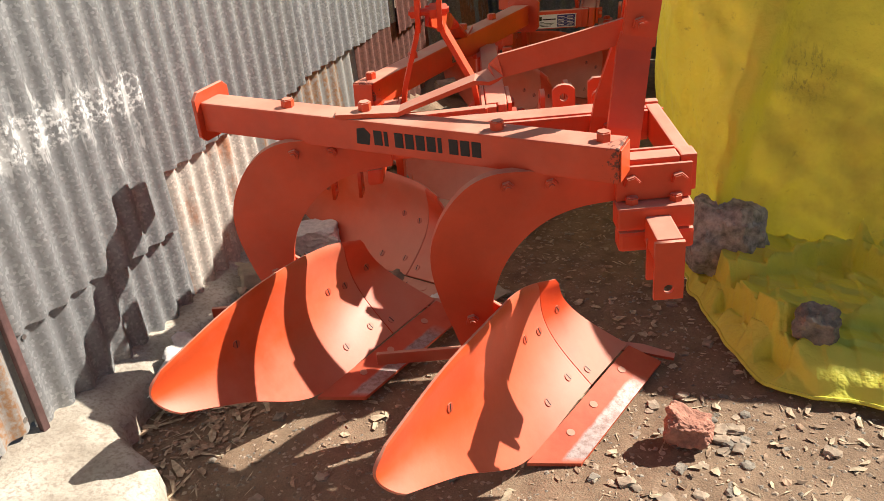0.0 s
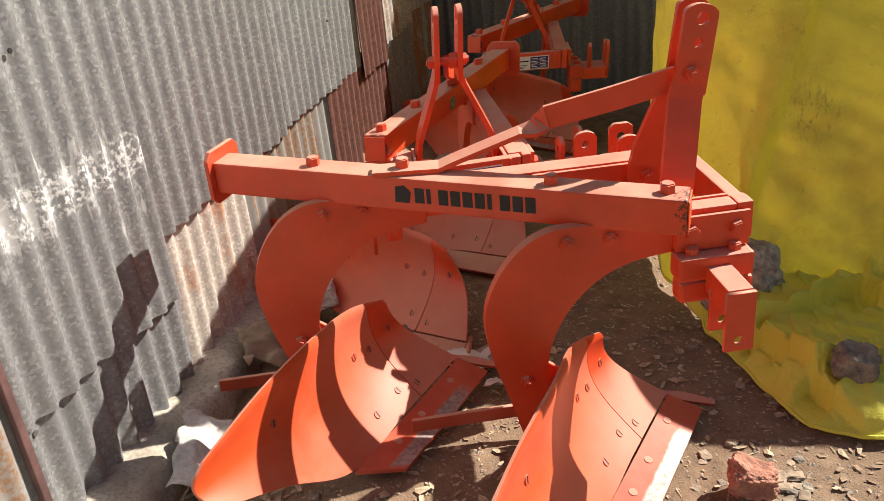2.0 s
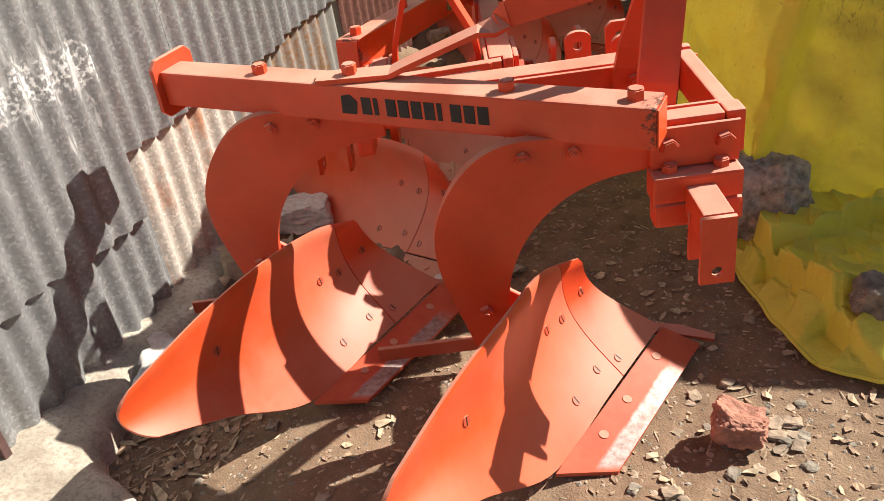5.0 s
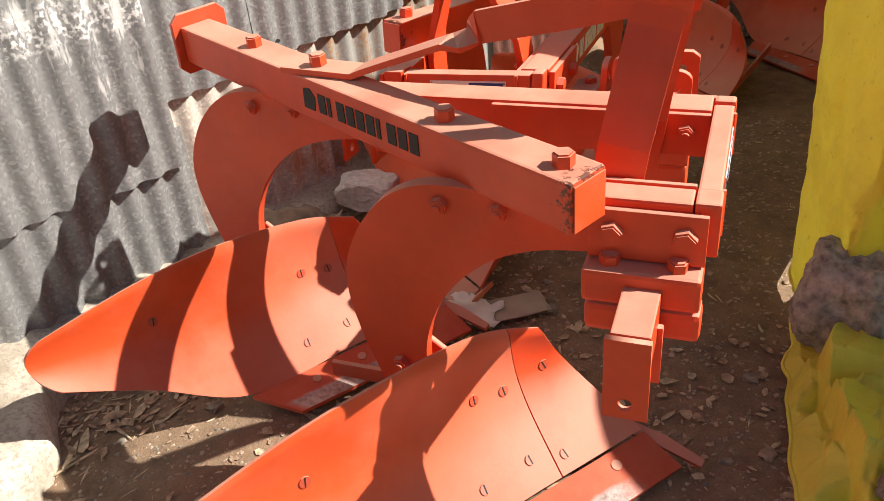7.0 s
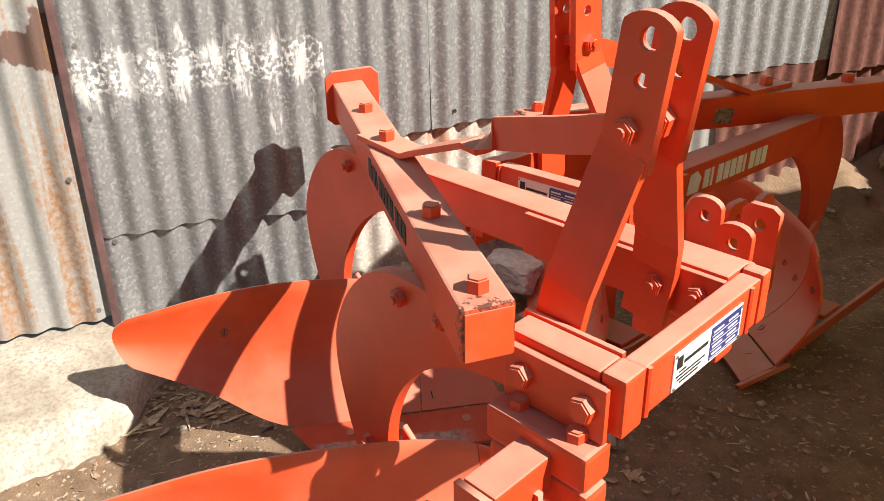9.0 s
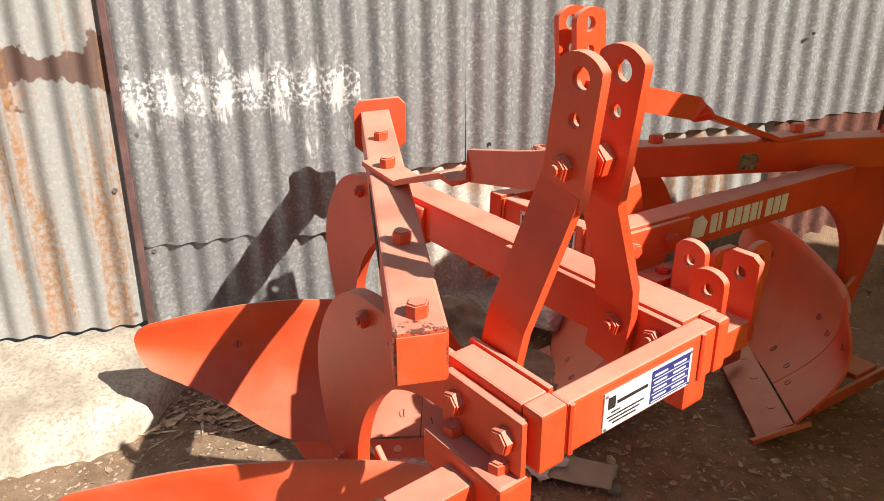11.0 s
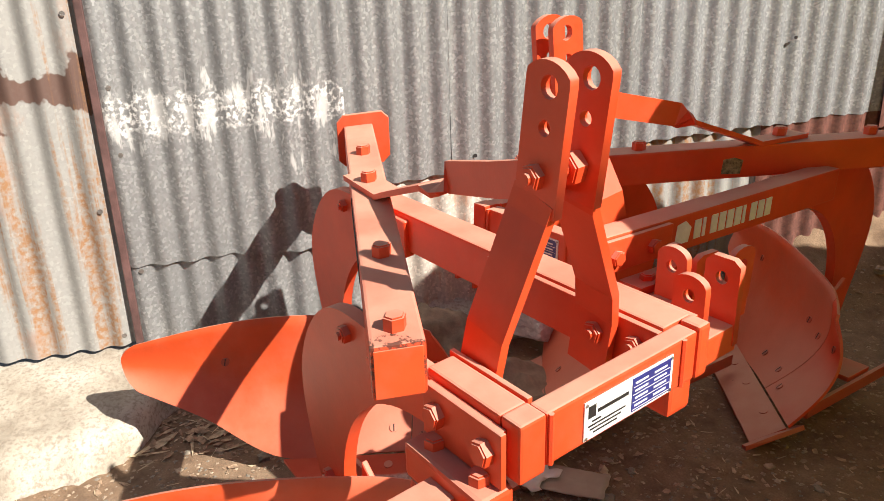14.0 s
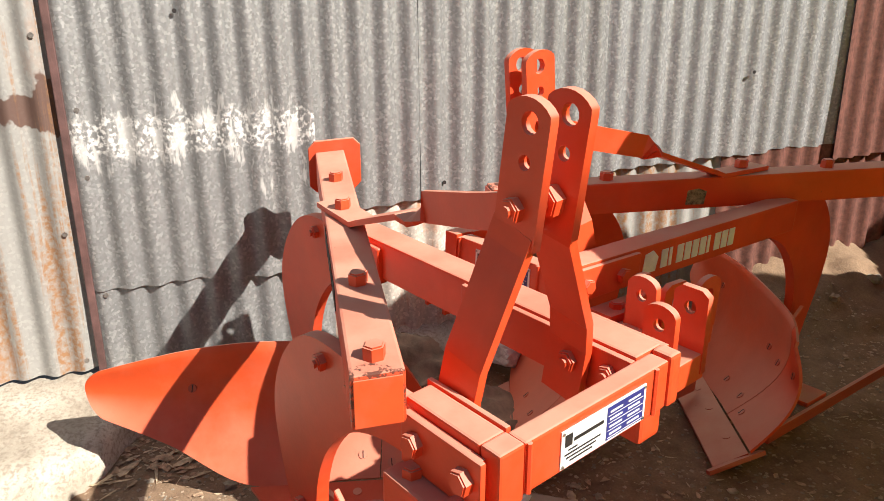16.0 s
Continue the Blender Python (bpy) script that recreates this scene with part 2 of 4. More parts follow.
def concrete():
    m, n, l, b = mat("weathered_concrete")
    big = tex(n, l, "noise", 5.0, 6.0, 0.7)
    fine = tex(n, l, "noise", 90.0, 4.0)
    col = ramp(n, l, big, (0.28, (0.27, 0.225, 0.17)), (0.5, (0.44, 0.39, 0.315)), (0.75, (0.60, 0.555, 0.485)))
    col = mix(n, l, ramp(n, l, fine, (0.36, grey(0.7)), (0.52, grey(0.0))), col, (0.26, 0.21, 0.165))
    l.new(col, b.inputs["Base Color"])
    b.inputs["Roughness"].default_value = 0.9
    bump(n, l, b, maths(n, l, "ADD", big, maths(n, l, "MULTIPLY", fine, 0.5)), 0.008, 0.6)
    return m


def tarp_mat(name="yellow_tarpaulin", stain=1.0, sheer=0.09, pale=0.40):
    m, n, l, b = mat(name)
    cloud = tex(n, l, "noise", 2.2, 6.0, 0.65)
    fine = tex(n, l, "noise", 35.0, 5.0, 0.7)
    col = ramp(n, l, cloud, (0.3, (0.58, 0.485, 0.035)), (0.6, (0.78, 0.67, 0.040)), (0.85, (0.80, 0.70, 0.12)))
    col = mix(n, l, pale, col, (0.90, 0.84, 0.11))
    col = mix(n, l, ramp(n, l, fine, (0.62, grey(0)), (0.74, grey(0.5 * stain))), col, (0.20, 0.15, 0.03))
    g = n.new("ShaderNodeNewGeometry")
    dist = n.new("ShaderNodeVectorMath")
    dist.operation = "DISTANCE"
    dist.inputs[1].default_value = (0.21, 2.88, 0.60)
    l.new(g.outputs["Position"], dist.inputs[0])
    smear = maths(n, l, "MULTIPLY", ramp(n, l, dist.outputs["Value"], (0.05, grey(1)), (0.15, grey(0))), ramp(n, l, tex(n, l, "noise", 85.0, 6.0, 0.75, stretch=(1, 1, 0.30)), (0.54, grey(0)), (0.58, grey(0.9))))
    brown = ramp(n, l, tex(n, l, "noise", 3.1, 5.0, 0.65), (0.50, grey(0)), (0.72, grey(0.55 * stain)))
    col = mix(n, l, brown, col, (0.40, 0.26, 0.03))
    crease = maths(n, l, "ABSOLUTE", maths(n, l, "SUBTRACT", tex(n, l, "noise", 6.5, 5.0, 0.6), 0.5))
    col = mix(n, l, smear, col, (0.10, 0.075, 0.03))
    l.new(col, b.inputs["Base Color"])
    b.inputs["Roughness"].default_value = 0.5
    tr = n.new("ShaderNodeBsdfTranslucent")
    l.new(col, tr.inputs["Color"])
    mx = n.new("ShaderNodeMixShader")
    mx.inputs[0].default_value = sheer
    l.new(b.outputs[0], mx.inputs[1])
    l.new(tr.outputs[0], mx.inputs[2])
    l.new(mx.outputs[0], n["Material Output"].inputs["Surface"])
    bump(n, l, b, maths(n, l, "ADD", maths(n, l, "MULTIPLY", crease, 2.5), maths(n, l, "MULTIPLY", fine, 0.25 * stain)), 0.03, 0.34)
    return m


SOIL, CONCRETE, TARP = soil(), concrete(), tarp_mat()
# same tarpaulin, less stained; also paled to paint in light missing on the skirt
TARP_SKIRT = tarp_mat("yellow_tarpaulin_cleaner_brightened", 0.2, 0.12, 0.85)
ROCK = simple("grey_basalt", (0.25, 0.215, 0.17), 0.9, 0.5, 30, 0, 0.006)
BOULDER = simple("lichen_grey_boulder", (0.40, 0.36, 0.30), 0.95, 0.55, 38, 0, 0.01)
BRICK = simple("red_brick_rubble", (0.42, 0.195, 0.135), 0.95, 0.45, 26, 0, 0.008)
PEBBLE = simple("pale_pebble", (0.37, 0.285, 0.205), 0.9, 0.45, 25, 0, 0.003)
LITTER = simple("dry_leaf_litter", (0.36, 0.25, 0.165), 0.9, 0.6, 45, 0, 0.0)
STRAW = simple("pale_straw", (0.50, 0.40, 0.27), 0.9, 0.4, 45, 0, 0.0)
PAPER = simple("torn_white_paper", (0.74, 0.70, 0.66), 0.9, 0.12, 20, 0, 0.001)
CARD = simple("brown_cardboard", (0.40, 0.33, 0.26), 0.9, 0.15, 12, 0, 0.001)
SACK = simple("woven_white_sack", (0.62, 0.59, 0.55), 0.85, 0.2, 60, 0, 0.002)
CLOTH = simple("dirty_brown_cloth", (0.24, 0.18, 0.13), 0.95, 0.4, 15, 0, 0.004)
BLACK_INK = simple("black_stencil_paint", (0.022, 0.018, 0.018), 0.6, 0.3, 40, 0, 0.0)
WHITE_INK = simple("white_sticker_letters", (0.80, 0.80, 0.82), 0.5, 0.1, 40, 0, 0.0)
WHITE_LABEL = simple("white_label", (0.80, 0.79, 0.77), 0.35, 0.04, 40, 0, 0.0)
GREEN_MARK = simple("scraped_green_paint", (0.22, 0.20, 0.12), 0.7, 0.8, 90, 0, 0.0)
BLUE_LABEL = simple("blue_label", (0.032, 0.036, 0.20), 0.35, 0.15, 40, 0, 0.0)

# ---- mesh helpers ----
def finish(name, bm, material, smooth=False):
    bmesh.ops.recalc_face_normals(bm, faces=bm.faces)
    me = bpy.data.meshes.new(name)
    if smooth:
        for f in bm.faces:
            f.smooth = True
    for e in bm.edges:
        if len({f.smooth for f in e.link_faces}) > 1:
            e.smooth = False
    bm.to_mesh(me)
    bm.free()
    me.materials.append(material)
    return me


def part(name, bm, material, parent, label="", smooth=False):
    ob = new(name, finish(name, bm, material, smooth))
    ob.parent = parent
    return tagged(ob, label)


def thing(name, bm, material, label, category, group="", kind="", smooth=False):
    return tagged(new(name, finish(name, bm, material, smooth)), label, category, group, kind)


def box(x0, x1, y0, y1, z0, z1, bev=0.004, m=None, bm=None):
    bm = bm or bmesh.new()
    r = bmesh.ops.create_cube(bm, size=1.0, matrix=Matrix.Translation(((x0 + x1) / 2, (y0 + y1) / 2, (z0 + z1) / 2)) @ Matrix.Diagonal((x1 - x0, y1 - y0, z1 - z0, 1)))
    if bev:
        bmesh.ops.bevel(bm, geom=list({e for v in r["verts"] for e in v.link_edges}), offset=bev, segments=2, affect="EDGES", profile=0.6)
    if m:
        bmesh.ops.transform(bm, matrix=m, verts=bm.verts)
    return bm


def prism(outline, thick, m=None, bev=0.0):
    """A flat plate: outline in its x, y, thickness along z, centred on z = 0."""
    bm = bmesh.new()
    n = len(outline)
    lo = [bm.verts.new((x, y, -thick / 2)) for x, y in outline]
    hi = [bm.verts.new((x, y, thick / 2)) for x, y in outline]
    bm.faces.new(lo[::-1])
    bm.faces.new(hi)
    for i in range(n):
        bm.faces.new((lo[i], lo[(i + 1) % n], hi[(i + 1) % n], hi[i]))
    if bev:
        bmesh.ops.bevel(bm, geom=bm.edges[:], offset=bev, segments=1, affect="EDGES")
    if m:
        bmesh.ops.transform(bm, matrix=m, verts=bm.verts)
    return bm


def plate_with_holes(outline, holes, thick, m=None):
    """A plate with round holes through it: outline in x, y; holes as (x, y, radius)."""
    cu = bpy.data.curves.new("outline", "CURVE")
    cu.dimensions, cu.fill_mode, cu.extrude = "2D", "BOTH", thick / 2
    for pts in [outline] + [[(x + r * math.cos(a * math.tau / 14), y + r * math.sin(a * math.tau / 14)) for a in range(14)] for x, y, r in holes]:
        s = cu.splines.new("POLY")
        s.points.add(len(pts) - 1)
        for p, (x, y) in zip(s.points, pts):
            p.co = (x, y, 0, 1)
        s.use_cyclic_u = True
    tmp = new("outline", cu)
    dg = bpy.context.evaluated_depsgraph_get()
    dg.update()
    me = bpy.data.meshes.new_from_object(tmp.evaluated_get(dg))
    bm = bmesh.new()
    bm.from_mesh(me)
    bmesh.ops.remove_doubles(bm, verts=bm.verts, dist=1e-5)
    bpy.data.objects.remove(tmp)
    bpy.data.curves.remove(cu)
    bpy.data.meshes.remove(me)
    if m:
        bmesh.ops.transform(bm, matrix=m, verts=bm.verts)
    return bm


def disc(r, h, seg, m, bev=0.0):
    bm = bmesh.new()
    bmesh.ops.create_cone(bm, cap_ends=True, segments=seg, radius1=r, radius2=r, depth=h, matrix=Matrix.Translation((0, 0, h / 2)))
    if bev:
        top = [e for e in bm.edges if all(v.co.z > h * 0.9 for v in e.verts)]
        bmesh.ops.bevel(bm, geom=top, offset=bev, segments=2, affect="EDGES")
    bmesh.ops.transform(bm, matrix=m, verts=bm.verts)
    return bm


def catmull(pts, k):
    """Point at k in 0..1 along a smooth curve through pts."""
    n = len(pts) - 1
    f = min(k * n, n - 1e-6)
    i = int(f)
    t = f - i
    p = [Vector(pts[max(0, min(n, j))]) for j in (i - 1, i, i + 1, i + 2)]
    return 0.5 * (2 * p[1] + (p[2] - p[0]) * t + (2 * p[0] - 5 * p[1] + 4 * p[2] - p[3]) * t * t + (3 * p[1] - p[0] - 3 * p[2] + p[3]) * t ** 3)


def shell(fn, ns, nt, thick, uv=False):
    """A curved sheet of some thickness from fn(s, t), s and t in 0..1."""
    bm = bmesh.new()
    g = [[fn(i / ns, j / nt) for j in range(nt + 1)] for i in range(ns + 1)]
    front, back = [], []
    for i in range(ns + 1):
        fr, bk = [], []
        for j in range(nt + 1):
            a = g[min(i + 1, ns)][j] - g[max(i - 1, 0)][j]
            b = g[i][min(j + 1, nt)] - g[i][max(j - 1, 0)]
            nr = a.cross(b)
            nr = nr.normalized() if nr.length > 1e-9 else Vector((0, 0, 1))
            fr.append(bm.verts.new(g[i][j] + nr * thick / 2))
            bk.append(bm.verts.new(g[i][j] - nr * thick / 2))
        front.append(fr)
        back.append(bk)
    lay = bm.loops.layers.uv.new("UVMap") if uv else None
    for i in range(ns):
        for j in range(nt):
            f = bm.faces.new((front[i][j], front[i + 1][j], front[i + 1][j + 1], front[i][j + 1]))
            h = bm.faces.new((back[i][j], back[i][j + 1], back[i + 1][j + 1], back[i + 1][j]))
            f.smooth = h.smooth = True
            if uv:
                for lp, (p, q) in zip(f.loops, ((i, j), (i + 1, j), (i + 1, j + 1), (i, j + 1))):
                    lp[lay].uv = (p / ns, q / nt)
                for lp, (p, q) in zip(h.loops, ((i, j), (i, j + 1), (i + 1, j + 1), (i + 1, j))):
                    lp[lay].uv = (p / ns, q / nt)
    rim = [(front[i][0], back[i][0]) for i in range(ns + 1)] + [(front[ns][j], back[ns][j]) for j in range(1, nt + 1)]
    rim += [(front[i][nt], back[i][nt]) for i in range(ns - 1, -1, -1)] + [(front[0][j], back[0][j]) for j in range(nt - 1, 0, -1)]
    for k in range(len(rim)):
        a, b = rim[k], rim[(k + 1) % len(rim)]
        for e in bm.faces.new((a[0], a[1], b[1], b[0])).edges:
            e.smooth = False
    return bm


def frame_of(x, y, at):
    """A pose with the given x and y axes."""
    x, y = Vector(x).normalized(), Vector(y)
    z = x.cross(y).normalized()
    y = z.cross(x)
    return Matrix.Translation(at) @ Matrix((x, y, z)).transposed().to_4x4()


def hexbolt(parent, at, axis, r=0.0155, h=0.017, name="bolt", nut=True):
    """Hexagon head with a washer, or a nut with the bolt's end standing out of it."""
    ax = Vector(axis).normalized()
    side = ax.orthogonal()
    m = frame_of(side, ax.cross(side), at)
    bm = disc(r, h, 6, m, 0.0025)
    if nut:
        b2 = disc(r * 0.45, h + 0.005, 10, m)
        me = bpy.data.meshes.new("t")
        b2.to_mesh(me)
        bm.from_mesh(me)
        b2.free()
        bpy.data.meshes.remove(me)
    return part(name, bm, PAINT, parent, "painted hexagon bolt head" if not nut else "painted hexagon nut")


def tube(points, r, seg=8):
    """A round bar along points."""
    bm = bmesh.new()
    rings = []
    for i, p in enumerate(points):
        d = (Vector(points[min(i + 1, len(points) - 1)]) - Vector(points[max(i - 1, 0)])).normalized()
        s = d.orthogonal().normalized()
        t = d.cross(s)
        rings.append([bm.verts.new(Vector(p) + r * (s * math.cos(a * math.tau / seg) + t * math.sin(a * math.tau / seg))) for a in range(seg)])
    for a, b in zip(rings, rings[1:]):
        for k in range(seg):
            bm.faces.new((a[k], a[(k + 1) % seg], b[(k + 1) % seg], b[k]))
    bm.faces.new(rings[0][::-1])
    bm.faces.new(rings[-1])
    return bm


def flat_bar(points, widths, thick):
    """A flat bar swept through points; widths gives each station's width vector (it may turn, as in a twisted bar)."""
    bm = bmesh.new()
    rings = []
    for i, p in enumerate(points):
        d = (Vector(points[min(i + 1, len(points) - 1)]) - Vector(points[max(i - 1, 0)])).normalized()
        w = Vector(widths[i])
        w = w - d * w.dot(d)
        n = d.cross(w).normalized() * thick / 2
        w = w / 2
        rings.append([bm.verts.new(Vector(p) + q) for q in (w + n, -w + n, -w - n, w - n)])
    for a, b in zip(rings, rings[1:]):
        for k in range(4):
            bm.faces.new((a[k], a[(k + 1) % 4], b[(k + 1) % 4], b[k]))
    bm.faces.new(rings[0][::-1])
    bm.faces.new(rings[-1])
    return bm


# ---- the ploughs ----
C28, S28 = math.cos(radians(28)), math.sin(radians(28))


def on_beam(u, v, z):
    """A place given along and across the diagonal beam."""
    return Vector((u * C28 + v * S28, -u * S28 + v * C28, z))


SHIFT = Vector((-0.525, 0.295, 0.0))
LOWER_EDGE = [(0.066, 0.240, 0.030), (-0.095, 0.045, 0.024), (-0.257, -0.155, 0.020), (-0.404, -0.290, 0.122), (-0.535, -0.432, 0.212)]
UPPER_EDGE = [(-0.131, 0.203, 0.273), (-0.222, 0.122, 0.304), (-0.318, -0.064, 0.345), (-0.430, -0.226, 0.338), (-0.567, -0.428, 0.298)]


def board_point(s, t):
    a, b = catmull(LOWER_EDGE, s), catmull(UPPER_EDGE, s)
    p = a.lerp(b, t)
    sag = 0.060 * math.sin(math.pi * min(1, t * 1.05)) * (1 - 0.75 * s)
    return p - Vector((0.79, -0.61, 0.12)) * sag


def tail(t):
    """Where the wing's rounded tail ends, across its width."""
    return 1 - 0.085 * (1 - math.sqrt(max(0.0, 1 - (0.97 * (2 * t - 1)) ** 2)))


def shin_width(t):
    """How far the separate shin piece reaches along the board."""
    return 0.198 - 0.045 * t


def slot_bolt(parent, s, t, off, name="slotted_bolt"):
    """A countersunk bolt with a slot in its head, on the mouldboard's face."""
    p = board_point(s, t)
    nr = (board_point(s + 0.01, t) - p).cross(board_point(s, t + 0.01) - p).normalized()
    if nr.x < 0:
        nr = -nr
    ax = (board_point(s, t + 0.02) - p).normalized()
    m = frame_of(ax, nr.cross(ax), p + nr * 0.0035 + off)
    bm = disc(0.0105, 0.003, 14, m)
    ob = part(name, bm, PAINT_OLD, parent, "slotted countersunk bolt")
    part("slot", box(-0.009, 0.009, -0.0012, 0.0012, 0.0028, 0.0036, 0, m), BLACK_INK, ob)
    return ob


def share_point(off):
    up0, up1 = Vector((0.070, 0.238, 0.024)), Vector((-0.253, -0.158, 0.014))
    lo0, lo1 = Vector((0.150, 0.196, -0.006)), Vector((-0.126, -0.160, 0.002))
    return lambda s, t: lo0.lerp(lo1, s).lerp(up0.lerp(up1, s), t) + off


def plough_bottom(root, off):
    """Shank, frog, landside, share, shin and mouldboard of one furrow."""
    # curved shank plate
    outer = [(0.004, 0.632), (-0.12, 0.634), (-0.225, 0.640), (-0.285, 0.636), (-0.335, 0.615), (-0.378, 0.576), (-0.412, 0.525), (-0.434, 0.465), (-0.436, 0.400), (-0.420, 0.320), (-0.392, 0.230), (-0.365, 0.130), (-0.345, 0.06)]
    inner = [(-0.255, 0.06), (-0.280, 0.150), (-0.296, 0.240), (-0.296, 0.320), (-0.270, 0.400), (-0.225, 0.465), (-0.163, 0.515), (-0.086, 0.543), (0.004, 0.552)]
    def smooth(p, k):
        out = [catmull([(x, y, 0) for x, y in p], i / k) for i in range(k + 1)]
        return [(v.x, v.y) for v in out]
    m = frame_of((1, 0, 0), (0, 0, 1), Vector((0, 0.069, 0)) + off)
    shank = part("shank", prism(smooth(outer, 40) + smooth(inner, 28), 0.025, m, 0.0025), PAINT, root)
    for bx, bz in ((-0.248, 0.606), (-0.150, 0.604), (-0.350, 0.272)):
        hexbolt(shank, Vector((bx, 0.0565, bz)) + off, (0, -1, 0), 0.0155, 0.014, "nut")
    part("frog", prism([(-0.33, 0.05), (-0.18, 0.05), (-0.20, 0.15), (-0.245, 0.25), (-0.31, 0.30)], 0.012, frame_of((1, 0, 0), (0, 0, 1), Vector((0, 0.105, 0)) + off), 0.002), PAINT, root)
    part("frog_web", box(-0.30, -0.20, 0.09, 0.23, 0.06, 0.075, 0.003, Matrix.Translation(off)), PAINT, root)
    part("landside", box(-0.62, 0.0, 0.234, 0.246, 0.030, 0.066, 0.003, Matrix.Translation(off)), PAINT_OLD, root, "long flat landside bar, paint scuffed")
    sh = part("share", shell(share_point(off), 18, 8, 0.010, True), SHARE, root, "swept share scoured to bright steel")
    # the point's bevelled bar
    part("share_point", flat_bar([Vector((0.03, 0.252, 0.022)) + off, Vector((0.11, 0.232, 0.016)) + off, Vector((0.188, 0.206, 0.002)) + off], [(0, 0.022, 0.012), (0, 0.022, 0.012), (0, 0.016, 0.006)], 0.012), PAINT_OLD, root)
    part("shin", shell(lambda s, t: board_point(0.002 + s * (shin_width(t) - 0.002), t) + off, 6, 20, 0.008), PAINT, root, "separate dusty shin piece")
    part("mouldboard", shell(lambda s, t: board_point(shin_width(t) + 0.0028 + (tail(t) - 0.0028 - shin_width(t)) * s, t) + off, 44, 28, 0.008, True), PAINT_BOARD, root, "twisted orange mouldboard, front paled by dry soil and painted sun glare")
    for s, t in ((0.09, 0.61), (0.235, 0.14), (0.172, 0.085), (0.34, 0.14), (0.22, 0.54), (0.30, 0.58), (0.71, 0.58)):
        slot_bolt(root, s, t, off)
    sp = share_point(off)
    for s, t in ((0.20, 0.70), (0.52, 0.68), (0.76, 0.66)):
        p = sp(s, t)
        nr = (sp(s + 0.01, t) - p).cross(sp(s, t + 0.01) - p).normalized()
        nr = nr if nr.z > 0 else -nr
        ax = (sp(s, t + 0.02) - p).normalized()
        m = frame_of(ax, nr.cross(ax), p + nr * 0.0042)
        part("slotted_bolt", disc(0.0105, 0.0026, 14, m), PAINT_OLD, sh, "slotted countersunk bolt")


def lettering(parent, name, x0, x1, h, m, material, mark=True):
    """Plain bars, one for each letter of the maker's name, with a square mark before them."""
    n, w = 10, (x1 - x0)
    start = x0
    if mark:
        part("maker_mark", prism([(x0, -h * 0.55), (x0 + h * 1.0, -h * 0.55), (x0 + h * 1.15, h * 0.2), (x0 + h * 0.7, h * 0.62), (x0 + h * 0.1, h * 0.5)], 0.0012, m), material, parent, "worn square maker's mark")
        start = x0 + h * 1.35
    step = (x1 - start) / n
    for i in range(n):
        a = start + i * step
        part("letter_bar", box(a + step * 0.08, a + step * (0.42 if i == 1 or i == 6 else 0.86), -h / 2, h / 2, -0.0008, 0.0008, 0, m), material, parent)


def data_label(parent, m, w, h):
    """White and blue maker's label with plain bars for its small print."""
    lab = part("label_plate", box(-w / 2, w / 2, -h / 2, h / 2, -0.0008, 0.0008, 0, m), WHITE_LABEL, parent, "white and blue printed data label")
    part("blue_panel", box(0.02 * w, 0.47 * w, -0.44 * h, 0.44 * h, 0.0008, 0.0016, 0, m), BLUE_LABEL, lab)
    for k in range(4):
        z = 0.30 * h - k * 0.2 * h
        part("print_bar", box(0.05 * w, 0.20 * w, z - 0.02 * h, z + 0.03 * h, 0.0016, 0.0022, 0, m), WHITE_LABEL, lab)
        part("print_bar", box(0.27 * w, 0.42 * w, z - 0.02 * h, z + 0.03 * h, 0.0016, 0.0022, 0, m), WHITE_LABEL, lab)
        part("print_rule", box(0.03 * w, 0.46 * w, z - 0.10 * h, z - 0.085 * h, 0.0016, 0.002, 0, m), WHITE_LABEL, lab)
    part("print_bar", box(-0.36 * w, -0.02 * w, 0.10 * h, 0.19 * h, 0.0008, 0.0014, 0, m), BLACK_INK, lab)
    part("maker_mark", box(-0.46 * w, -0.38 * w, 0.05 * h, 0.36 * h, 0.0008, 0.0014, 0, m), BLACK_INK, lab)
    for k, (a, b) in enumerate(((-0.42, -0.32), (-0.46, -0.05), (-0.44, -0.10), (-0.40, -0.14))):
        z = -0.06 * h - k * 0.1 * h
        part("print_bar", box(a * w, b * w, z - 0.02 * h, z + 0.02 * h, 0.0008, 0.0014, 0, m), BLACK_INK, lab)
    for sx in (-0.48, 0.48):
        for sz in (-0.43, 0.43):
            part("rivet", disc(0.0022, 0.002, 8, m @ Matrix.Translation((sx * w, sz * h, 0.0008))), STEEL, lab)


